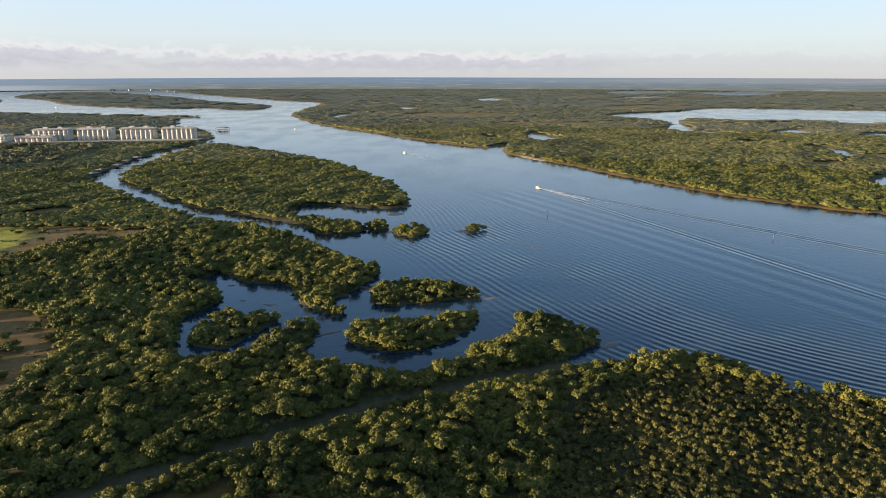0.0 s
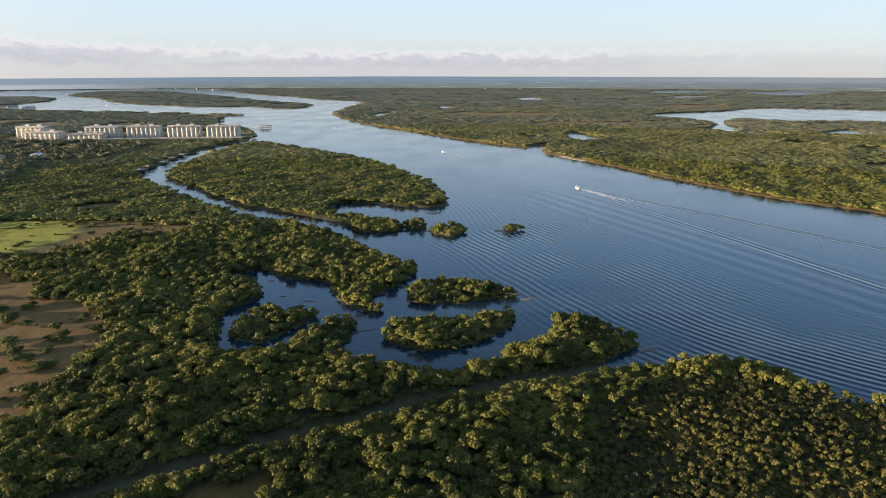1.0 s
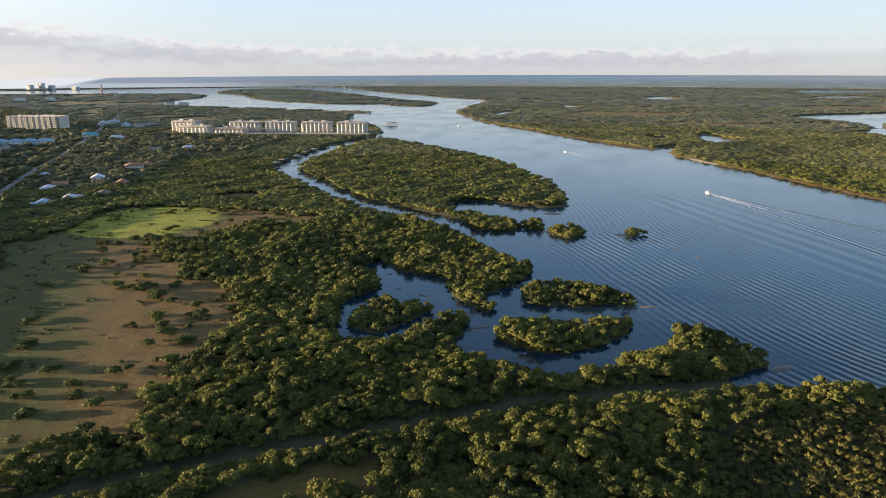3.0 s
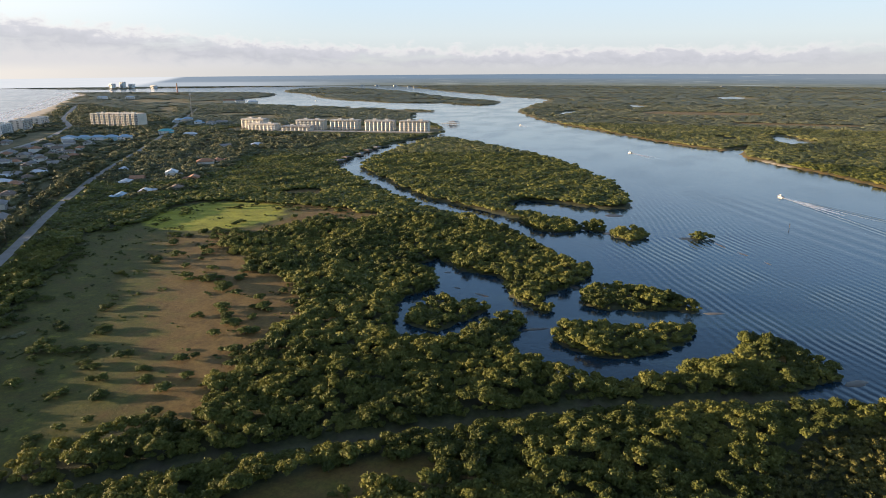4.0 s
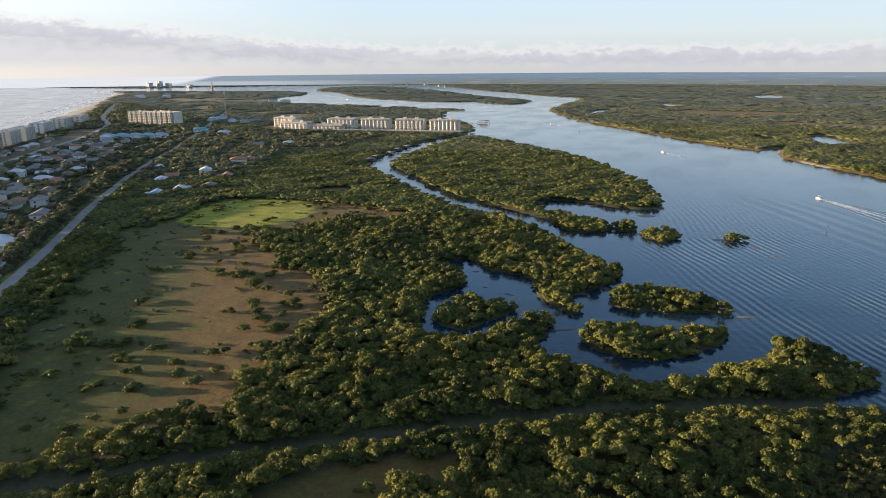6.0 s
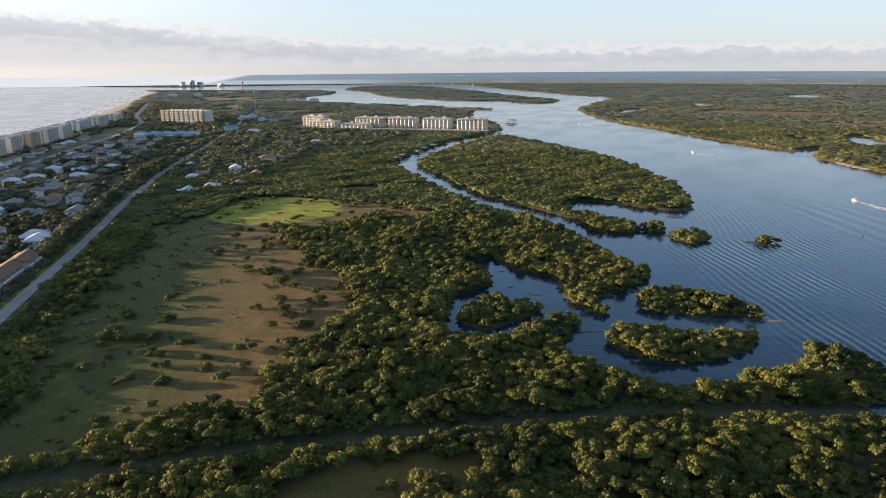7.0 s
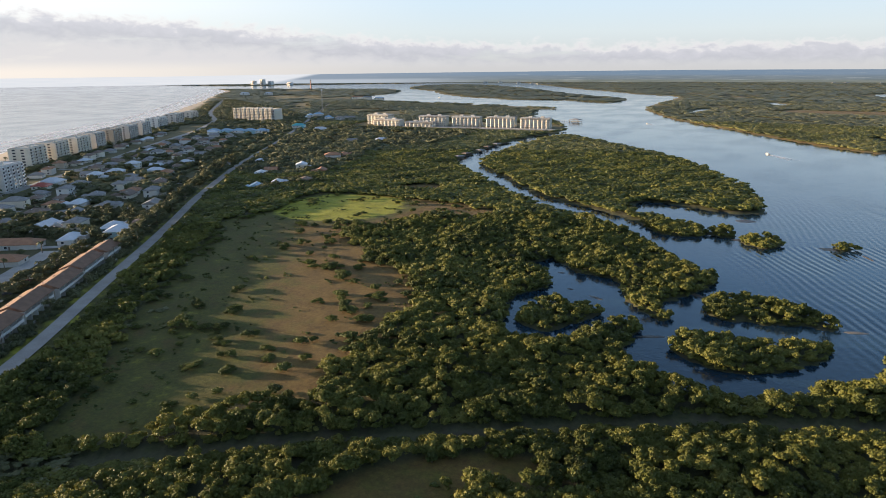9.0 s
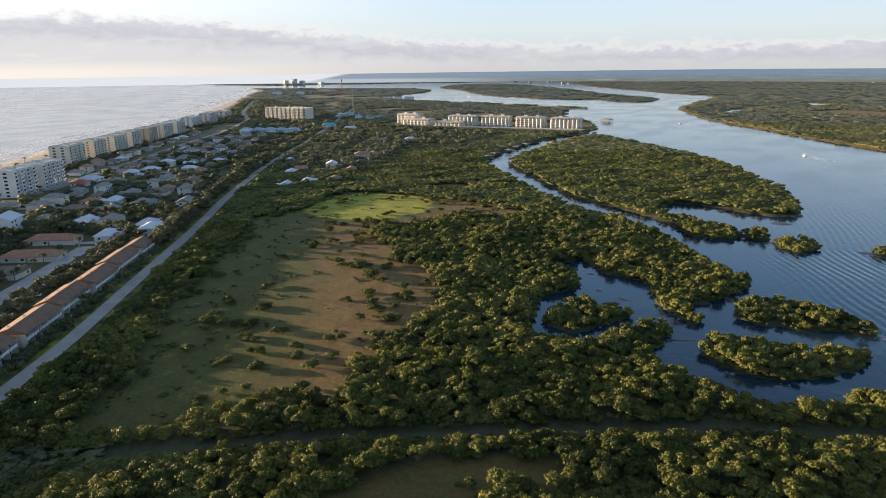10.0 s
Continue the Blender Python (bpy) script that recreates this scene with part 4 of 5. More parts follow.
def riverside_block(x, y, rot, length, storeys, label, low=False):
    """A cream block with tall rounded bays, a deep cornice and a flat grey roof."""
    fl, h, depth = 3.1, 3.1 * storeys, 20.0
    t = thing("condominium", x, y, rot, label, "apartment building", "riverside condominium blocks")
    bm = bmesh.new()
    add_box(bm, -length / 2, length / 2, -depth / 2, depth / 2, -0.5, h)
    part("wall", bm, M["cream"], t)
    bays = max(3, round(length / 7.5))
    step = length / bays
    key = ("bay", storeys, round(step, 1))
    if key not in SHARED:
        bm = bmesh.new()
        ring = [(math.cos(a) * step * 0.27, -math.sin(a) * 1.9) for a in np.linspace(0, math.pi, 9)]
        lo = [bm.verts.new((px, py, -0.5)) for px, py in ring]
        hi = [bm.verts.new((px, py, h - 1.0)) for px, py in ring]
        for i in range(8):
            bm.faces.new((lo[i + 1], lo[i], hi[i], hi[i + 1]))
        bm.faces.new(hi[::-1])
        me = bpy.data.meshes.new("bay")
        bm.to_mesh(me)
        bm.free()
        me.materials.append(M["cream"])
        SHARED[key] = me
    pane = pane_mesh(round(step * 0.26, 1), 1.7, framed=False)
    small = pane_mesh(1.1, 1.4, framed=False)
    rail = balcony_mesh(round(step * 0.42, 1), 1.2)
    for k in range(bays):
        cx = -length / 2 + step * (k + 0.5)
        part("bay", SHARED[key], None, t, m=pose(cx - step * 0.2, -depth / 2, 0))
        for s in range(storeys):
            part("window", pane, None, t, m=pose(cx + step * 0.3, -depth / 2, fl * s + 0.5))
            if s < storeys - 1 or low:
                part("window", small, None, t, m=pose(cx - step * 0.2, -depth / 2 - 1.88, fl * s + 0.9))
            if s and not low:
                slab = part("balcony", rail, None, t, m=pose(cx + step * 0.3, -depth / 2, fl * s))
                part("rail", rail_mesh(round(step * 0.42, 1), 1.2), None, slab)
    # proud brown strip, painted as the dark of a recess under the cornice
    bm = bmesh.new()
    add_box(bm, -length / 2 - 0.05, length / 2 + 0.05, -depth / 2 - 0.06, depth / 2 + 0.05, h - 0.75, h)
    part("shadow_gap", bm, M["brown_roof"], t, "dark brown band painted as the shade under the cornice")
    for k in range(bays + 1):
        part("pier", slab_mesh("pier", 0.5, 0.7, h, "white"), None, t, m=pose(-length / 2 + 0.25 + (length - 0.5) * k / bays, -depth / 2, 0))
    for k in range(2):
        part("roof_hut", slab_mesh("roof_hut", 6.0, 5.0, 2.4, "pale"), None, t, m=pose(length * (0.22 if k else -0.2), 3.0, h + 2.0))
    bm = bmesh.new()
    add_box(bm, -length / 2 - 1.3, length / 2 + 1.3, -depth / 2 - 2.4, depth / 2 + 1.3, h + 0.004, h + 0.5)
    add_box(bm, -length / 2 + 1.0, length / 2 - 1.0, -depth / 2 + 1.0, depth / 2 - 1.0, h + 0.5, h + 1.6)
    add_box(bm, -length / 2 - 0.3, length / 2 + 0.3, -depth / 2 - 1.2, depth / 2 + 0.3, h + 1.6, h + 2.0)
    part("roof", bm, M["pale"], t)
    return t


# ---- riverside condominiums ----
for k, (x, y) in enumerate(((-596, 1022), (-535, 1034), (-473, 1044), (-412, 1052))):
    riverside_block(x, y, 10, 50, 5, "cream stucco condominium with tall bays above the river")
riverside_block(-610, 1000, 10, 52, 2, "low cream parking building before the condominium", True)
riverside_block(-705, 1012, 4, 44, 5, "stepped cream condominium with curved corner balconies")
riverside_block(-672, 990, 4, 52, 3, "lower wing of the stepped cream condominium")
bm = bmesh.new()
add_box(bm, -160, 150, -11, 11, 0.0, 0.12)
tagged(part("parking_lot", bm, M["concrete"], m=pose(-520, 1008, 0.9, 0, 0, 10)), "pale concrete parking strip before the condominiums", "pavement", kind="structure")

# ---- the beach condominiums, along the dune ----
COAST = 36.0
for x, y, n, st, wall, bays in ((-576, 268, 36, 7, "white", 4), (-598, 302, 38, 7, "white", 5), (-716, 390, 40, 7, "cream", 4), (-743, 432, 36, 7, "cream", 4),
                                (-772, 476, 42, 7, "cream", 5), (-806, 520, 36, 7, "pale", 4), (-836, 565, 36, 7, "tan", 4), (-870, 614, 42, 7, "pale", 5),
                                (-905, 662, 44, 7, "pale", 4), (-1000, 765, 60, 6, "white", 6), (-1060, 850, 60, 6, "pale", 5), (-1125, 940, 60, 5, "pale", 5)):
    condo(x - 8, y - 6, COAST + 90, n, 17, st, wall, bays, {"pale": "pale stucco beach condominium with white balconies", "cream": "cream stucco beach condominium with stacked balconies",
          "tan": "tan stucco beach condominium with dark recesses", "white": "white beach condominium with low flat roof"}[wall])
condo(-966, 962, 8, 96, 26, 8, "cream", 9, "long cream resort hotel with pale flat roof", "pale", "resort buildings")
condo(-1008, 1000, 62, 62, 22, 7, "cream", 6, "cream resort wing with pale flat roof", "pale", "resort buildings")

# ---- two-storey townhouses beside the road ----
U, N = Vector((-0.6, 0.8, 0)), Vector((0.8, 0.6, 0))
# the first two blocks extend the row out of view, added for their shadows
for k, (x, y, L) in enumerate(((-204, 38, 30), (-223, 63, 30), (-242, 88, 30), (-261, 113, 30), (-279, 137, 29), (-296, 160, 29), (-314, 184, 30), (-330, 205, 22))):
    c = Vector((x, y, 0)) + N * (0.7 if k % 2 else -0.5)
    t = thing("townhouse", c.x, c.y, 126.87, "tan two-storey townhouse block under a brown tile roof", "townhouse", "row of townhouses")
    e = L / 2 - 1.4
    bm = bmesh.new()
    add_box(bm, -e, e, -3.6, 5.0, -0.4, 5.6)
    add_box(bm, e, L / 2, -2.2, 3.6, -0.4, 4.3)
    part("wall", bm, M["tan"], t)
    units = 5 if L > 25 else 4
    for q in range(units + 1):
        part("party_wall", slab_mesh("party_wall", 0.28, 2.1, 5.7, "pale"), None, t, m=pose(-e + 0.15 + (2 * e - 0.3) * q / units, -3.6, -0.4))
    bm = bmesh.new()
    add_roof(bm, -e + 0.2, e - 0.2, -5.4, 5.2, 5.75, 2.2, False, 0.5)
    part("roof", bm, M["brown_tile"], t)
    bm = bmesh.new()
    add_roof(bm, e + 0.35, L / 2 + 0.8, -2.6, 3.8, 4.45, 1.1, False, 0.3)
    part("link_roof", bm, M["brown_tile"], t)
    for q in range(units):
        cx = -e + 2 * e * (q + 0.5) / units
        slab = part("balcony", balcony_mesh(5.0, 2.1), None, t, m=pose(cx, -3.6, 2.75))
        part("rail", rail_mesh(5.0, 2.1), None, slab, "white balcony rail")
        for z in (0.1, 3.0):
            part("window", pane_mesh(3.0, 2.1), None, t, m=pose(cx, -3.6, z))
        part("patio_wall", slab_mesh("patio_wall", 5.0, 0.18, 1.3, "pale"), None, t, m=pose(cx, -8.2, -0.3))
        part("patio", slab_mesh("patio", 5.0, 4.2, 0.12, "concrete"), None, t, m=pose(cx, -3.75, -0.1))
        part("window", pane_mesh(1.5, 1.3), None, t, m=pose(cx - 1.2, 5.0, 3.6, 0, 0, 180))
        part("garage_door", slab_mesh("garage_door", 2.8, 0.08, 2.2, "white"), None, t, m=pose(cx + 0.8, 5.0, 0, 0, 0, 180))
        if q % 2 == 0:
            part("roof_vent", slab_mesh("roof_vent", 0.5, 0.5, 0.9, "concrete"), None, t, m=pose(cx + 1.0, 2.4, 6.6))

# ---- houses ----
# place, width, depth, storeys, roof, walls
HOMES = [
    (-593, 332, 20, 14, 1, "white_roof", "white"), (-577, 313, 16, 11, 1, "red_roof", "cream"), (-559, 336, 16, 12, 1, "grey_roof", "pale"),
    (-578, 363, 15, 12, 2, "white_roof", "white"), (-596, 396, 18, 13, 1, "white_roof", "white"), (-612, 427, 15, 12, 2, "white_roof", "cream"),
    (-568, 420, 18, 12, 1, "white_roof", "pale"), (-665, 442, 20, 14, 1, "brown_roof", "tan"), (-531, 370, 16, 12, 1, "grey_roof", "pale"),
    (-513, 257, 18, 13, 2, "grey_roof", "cream"), (-493, 236, 17, 12, 2, "grey_roof", "pale"), (-471, 249, 16, 12, 1, "brown_roof", "cream"),
    (-490, 271, 14, 11, 1, "tile_roof", "tan"), (-477, 283, 18, 12, 1, "white_roof", "pale"), (-530, 306, 15, 11, 2, "grey_roof", "white"),
    (-496, 310, 16, 12, 1, "grey_roof", "pale"),
]
HOMES_NEAR = [
    (-475, 322, 16, 13, 1, "brown_roof", "cream"), (-449, 286, 22, 12, 1, "grey_roof", "pale"), (-461, 336, 15, 12, 2, "grey_roof", "pale"),
    (-506, 378, 16, 12, 1, "brown_roof", "tan"), (-412, 299, 15, 12, 2, "grey_roof", "white"), (-445, 260, 15, 12, 1, "grey_roof", "pale"),
    (-425, 228, 20, 12, 1, "white_roof", "white"), (-405, 237, 14, 12, 2, "grey_roof", "cream"), (-383, 247, 20, 12, 1, "white_roof", "aqua_wall"),
    (-376, 262, 15, 12, 1, "brown_roof", "tan"), (-360, 236, 17, 14, 2, "white_roof", "aqua_wall"), (-379, 217, 20, 10, 1, "white_roof", "pale"),
    (-394, 193, 32, 13, 1, "tile_roof", "pale"), (-368, 168, 34, 13, 1, "tile_roof", "pale"), (-449, 192, 20, 16, 3, "white_roof", "white"),
    (-346, 148, 13, 10, 1, "brown_roof", "cream"),
]
HOMES_WOOD = [
    (-448, 501, 13, 12, 2, "white_roof", "cream"), (-460, 456, 16, 12, 1, "white_roof", "cream"), (-465, 475, 14, 12, 1, "tile_roof", "cream"),
    (-395, 446, 14, 12, 1, "brown_roof", "tan"), (-418, 495, 15, 12, 1, "tile_roof", "pale"), (-469, 577, 20, 14, 2, "tile_roof", "pale"),
    (-474, 604, 18, 13, 1, "tile_roof", "cream"), (-411, 400, 14, 11, 1, "blue_roof", "aqua_wall"), (-409, 425, 13, 11, 1, "white_roof", "cream"),
    (-530, 761, 18, 13, 1, "white_roof", "white"), (-720, 856, 24, 14, 1, "white_roof", "white"), (-523, 518, 14, 11, 1, "white_roof", "white"),
    (-541, 481, 17, 12, 1, "grey_roof", "pale"), (-587, 473, 17, 12, 1, "white_roof", "pale"), (-559, 731, 16, 12, 1, "grey_roof", "pale"),
]
HOMES_FAR = [
    (-829, 728, 21.6, 14, 2, "blue_roof", "white"), (-812, 738, 21.6, 14, 2, "blue_roof", "aqua_wall"), (-796, 748, 21.6, 14, 2, "blue_roof", "white"), (-780, 757, 21.6, 14, 2, "blue_roof", "aqua_wall"), (-763, 766, 21.6, 14, 2, "blue_roof", "white"), (-815, 712, 15, 12, 2, "white_roof", "white"),
    (-773, 863, 26, 16, 2, "teal_roof", "pale"), (-931, 1077, 24, 14, 2, "blue_roof", "pale"), (-935, 1108, 24, 14, 2, "blue_roof", "pale"),
    (-861, 1050, 22, 14, 2, "blue_roof", "white"), (-822, 1039, 20, 12, 2, "grey_roof", "pale"), (-838, 1092, 24, 12, 1, "grey_roof", "pale"),
    (-1976, 1903, 40, 16, 3, "white_roof", "white"), (-1885, 1941, 36, 16, 3, "white_roof", "pale"), (-1340, 1790, 40, 16, 3, "tile_roof", "cream"),
    (-1290, 1780, 30, 16, 3, "grey_roof", "cream"), (-1230, 1760, 36, 14, 3, "white_roof", "cream"), (-702, 610, 18, 12, 1, "grey_roof", "pale"),
]
WALL_WORD = {"white": "white", "cream": "cream", "pale": "pale stucco", "tan": "tan", "aqua_wall": "aqua"}
ROOF_WORD = {"white_roof": "pale metal", "red_roof": "red metal", "grey_roof": "grey shingle", "brown_roof": "brown shingle", "tile_roof": "clay tile",
             "blue_roof": "blue metal", "teal_roof": "teal"}
FAR_SHORE_HOMES = [(x, y, 33, 16, 1, "grey_roof", "white") for x, y in ((-2080, 4300), (-1980, 4330), (-1850, 4360), (-1626, 4066), (-1560, 4010), (-1480, 3960), (70, 4600), (140, 4620), (310, 4590), (720, 4540))]
homes = HOMES + HOMES_NEAR + HOMES_WOOD + HOMES_FAR + FAR_SHORE_HOMES
rng = np.random.RandomState(77)
placed = [(h[0], h[1], max(h[2], h[3]) * 0.62) for h in homes]
lots = []
for i in range(-4, 60):
    for j in range(1, 16):
        c = Vector((-300, 130, 0)) + U * (i * 21.0) - N * (j * 24.0) + Vector((rng.uniform(-4.5, 4.5), rng.uniform(-4.5, 4.5), 0))
        lots.append((c.x, c.y, rng.uniform(11.5, 17), rng.uniform(9.5, 12.5), 1 if rng.rand() < 0.7 else 2,
                     ("grey_roof", "brown_roof", "white_roof", "grey_roof", "tile_roof", "brown_roof", "grey_roof")[rng.randint(7)], ("pale", "cream", "white", "tan")[rng.randint(4)]))
lx, ly = np.array([q[0] for q in lots]), np.array([q[1] for q in lots])
free = inside(lx, ly, TOWN) & (area(lx, ly, BEACH, 90.0) < -75) & (line_distance(lx, ly, ROAD_LINE, 30.0) > 17) & (line_distance(lx, ly, AVENUE_LINE, 30.0) > 17) & (ly < 690)
free &= (line_distance(lx, ly, np.array([(-246, 92), (-330, 204)]), 60.0) > 44)
for q, ok in zip(lots, free):
    if ok and all(math.hypot(q[0] - a, q[1] - b) > c + 8.5 for a, b, c in placed) and rng.rand() < (0.92 if q[1] < 480 else 0.75 if q[0] < -560 - 0.62 * (q[1] - 500) else 0.3):
        homes.append(q)
        placed.append((q[0], q[1], max(q[2], q[3]) * 0.62))
for k, (x, y, w, d, st, roof, wall) in enumerate(homes):
    rot = 126.87 + (0, 90, 180, -90)[rng.randint(4)] if w < 30 else 36.87
    if (roof, wall) == ("white_roof", "aqua_wall"):
        rot = 126.87
    elif w == 21.6:                      # the long blue-roofed row
        rot = 30.0
    elif w < 30:
        rot += rng.uniform(-7, 7)
    house(x, y, rot, w, d, st, roof, wall, rng.rand() < 0.7, w < 30 and w != 21.6 and st < 3,
          f"{WALL_WORD[wall]} {'single-storey' if st == 1 else 'multi-storey'} house with {ROOF_WORD[roof]} roof")

# ---- parked cars ----
def car_parts():
    """A saloon: body shell, cabin glass, roof and wheel, its nose along local +y."""
    out = {}
    prof = [(-2.2, 0.35), (-2.25, 0.75), (-1.6, 0.98), (1.0, 0.95), (2.1, 0.78), (2.25, 0.4)]
    cab = [(-1.5, 0.98), (-1.0, 1.42), (0.4, 1.45), (1.05, 0.97)]
    for name, line, half, taper in (("body", prof, 0.9, 0.0), ("cabin_glass", cab, 0.78, 0.14)):
        bm = bmesh.new()
        sides = []
        for sgn in (-1, 1):
            sides.append([bm.verts.new((sgn * (half - taper * (z > 1.2)), y, z)) for y, z in line])
        n = len(line)
        for i in range(n):
            j = (i + 1) % n
            bm.faces.new((sides[0][i], sides[0][j], sides[1][j], sides[1][i]))
        bm.faces.new(sides[0][::-1])
        bm.faces.new(sides[1])
        out[name] = bm
    bm = bmesh.new()
    add_box(bm, -0.62, 0.62, -1.0, 0.4, 1.44, 1.49)
    out["car_roof"] = bm
    bm = bmesh.new()
    bmesh.ops.create_cone(bm, segments=10, radius1=0.33, radius2=0.33, depth=0.22, cap_ends=True)
    bmesh.ops.rotate(bm, verts=bm.verts, cent=(0, 0, 0), matrix=Euler((0, math.pi / 2, 0)).to_matrix())
    out["wheel"] = bm
    me = {}
    for name, bm in out.items():
        bmesh.ops.recalc_face_normals(bm, faces=bm.faces[:])
        me[name] = bpy.data.meshes.new(name)
        bm.to_mesh(me[name])
        bm.free()
    me["cabin_glass"].materials.append(M["glass"])
    me["wheel"].materials.append(M["dark"])
    return me


CAR = car_parts()


def car(x, y, rot, mat, word):
    t = thing("car", x, y, rot, f"{word} saloon car parked in the beach town", "car", "parked cars", z=GROUND_Z + 0.36)
    for name in ("body", "car_roof"):
        key = (name, mat)
        if key not in SHARED:
            SHARED[key] = CAR[name].copy()
            SHARED[key].materials.append(M[mat])
        part(name, SHARED[key], None, t)
    part("cabin_glass", CAR["cabin_glass"], None, t)
    for wx in (-0.82, 0.82):
        for wy in (-1.4, 1.4):
            part("wheel", CAR["wheel"], None, t, m=pose(wx, wy, 0.34))


rs = np.random.RandomState(19)
for k in range(16):
    p = Vector((-284, 100, 0)) + U * (8.6 * k + rs.uniform(-2, 2)) + N * (6.4 if k % 3 else 5.6)
    mat, word = (("dark", "black"), ("white", "white"), ("grey_roof", "grey"), ("red_roof", "dark red"), ("dark", "black"))[rs.randint(5)]
    car(p.x, p.y, 126.87 + 90 * rs.randint(2) + rs.uniform(-4, 4), mat, word)

# ---- streets of the town ----
def strip(name, a, b, half, mat, label):
    line = np.linspace(a, b, 12)
    return tagged(ribbon(name, line, half, 1.2, M[mat]), label, "street", kind="structure")


for k in range(5):
    a = Vector((-262, 96, 0)) + U * (46.0 + 108.0 * k)
    a = a - N * (24 if k == 0 else 4)
    strip("street", (a.x, a.y), (a.x - N.x * 300, a.y - N.y * 300), 2.8, "concrete", "pale side street between houses")
strip("street", (-272, 70), (-368, 198), 5.0, "concrete", "wide pale driveway behind the townhouses")

# ---- town trees: taller, darker ----
def town_wood(forms, step, near, far, seed, tall, share, label, gap=2.0, full=0.0, lo=(-1700, -60), hi=(-150, 1700)):
    x, y = scatter(lo, hi, step, near, far, seed, (-80, 20))
    k = (inside(x, y, TOWN) | inside(x, y, HAMMOCK)) & (area(x, y, BEACH, 30.0) < -22) & (water_depth(x, y) < -3)
    for ring in GLADE_RINGS:
        k &= area(x, y, ring, 10.0) < 0
    k &= (line_distance(x, y, ROAD_LINE, 12.0) > 7.0) & (line_distance(x, y, AVENUE_LINE, 14.0) > 9.5)
    k &= ~inside(x, y, CONDO_GROUND)
    k &= line_distance(x, y, np.array([(-560, 250), (-690, 445), (-890, 730), (-985, 835)]), 60.0) > np.where(area(x, y, BEACH, 120.0) > -110, 30.0, 14.0) * min(1.0, tall / 4.5)
    for a, b, c in placed:
        k &= np.hypot(x - a, y - b) > c * 0.9 + gap
    k &= line_distance(x, y, np.array([(-240, 84), (-330, 204)]), 20.0) > 10.5
    k &= line_distance(x, y, np.array([(-282, 82), (-372, 202)]), 20.0) > 12.0
    r = np.random.RandomState(seed)
    k &= r.rand(len(x)) < share(x, y)
    x, y = x[k], y[k]
    return plant("hammock_wood", M["hammock"], forms, x, y, step * (full + r.uniform(0.42, 0.75, len(x))), tall * r.uniform(0.5, 1.25, len(x)), seed, label, "trees")


town_wood(MID_CROWNS, 4.9, 120, 520, 31, 6.6, lambda x, y: 0.92 + 0.35 * wobble(x, y, 40, 3), "dark green garden trees between the houses", -0.4)
town_wood(FAR_CROWNS, 3.0, 120, 520, 34, 2.4, lambda x, y: 0.42 + 0.25 * wobble(x, y, 25, 8), "garden hedges and low shrubs", -0.6)


def inland(x, y):
    return inside(x, y, HAMMOCK) | (x > -560 - 0.62 * (y - 500)) & (y > 430)


town_wood(HAMMOCK_CROWNS, 8.6, 480, 1000, 32, 6.6, lambda x, y: np.where(inland(x, y), 0.97, 0.34) + 0.25 * wobble(x, y, 45, 3), "dense dark oak hammock with houses in it", -0.5, full=0.33)
town_wood(FAR_CROWNS, 6.4, 480, 1000, 39, 3.2, lambda x, y: np.where(inland(x, y), 0.5, 0.28) + 0.2 * wobble(x, y, 40, 3), "green undergrowth of the oak hammock", -0.5, full=0.2)
town_wood(DIST_CROWNS, 12.0, 1000, 2300, 33, 7.0, lambda x, y: 0.92 + 0 * x, "dark woods on the far barrier island", full=0.15)

# trees close round the houses in the hammock
r = np.random.RandomState(47)
spots = [(h[0] + math.cos(a) * q, h[1] + math.sin(a) * q) for h in HOMES_WOOD for a, q in zip(r.uniform(0, 6.28, 16), max(h[2], h[3]) * 0.55 + r.uniform(2.0, 8.0, 16))]
spots = np.array([s for s in spots if all(math.hypot(s[0] - h[0], s[1] - h[1]) > max(h[2], h[3]) * 0.55 + 1.5 for h in HOMES_WOOD)])
plant("garden_wood", M["hammock"], MID_CROWNS, spots[:, 0], spots[:, 1], r.uniform(2.4, 4.8, len(spots)), r.uniform(3.8, 7.0, len(spots)), 48, "dark green trees close round the houses", "trees")

# low scrub along the inland side of the road, thinning out into the meadow
x, y = scatter((-430, 40), (-150, 480), 3.4, 100, 600, 35)
away = line_distance(x, y, ROAD_LINE, 60.0)
k = ~inside(x, y, TOWN) & (away > 7) & (x < -150) & (water_depth(x, y) < -3)
field = area(x, y, MEADOW_RING, 30.0)
k &= (field < -1) & (away < 46) | (field < 12) & (away < 46) & (wobble(x, y, 16, 44) > 0.3 + 0.06 * np.clip(field, 0, 12))
x, y, field, away = x[k], y[k], field[k], away[k]
r = np.random.RandomState(36)
k = r.rand(len(x)) < 0.86 - 0.2 * (field > -1) + 0.2 * wobble(x, y, 12, 45)
x, y, field, away, r = x[k], y[k], field[k], away[k], np.random.RandomState(37)
high = (1.5 + 1.1 * np.clip((24 - away) / 14, 0, 1) + 0.004 * np.clip(y - 140, 0, 260)) * r.uniform(0.55, 1.3, len(x)) * (1 + 0.35 * wobble(x, y, 26, 37))
plant("roadside_scrub", M["hammock"], FAR_CROWNS, x, y, 3.4 * r.uniform(0.5, 0.95, len(x)), high, 36, "dark green low scrub between road and meadow", "shrubs", base=0.7)

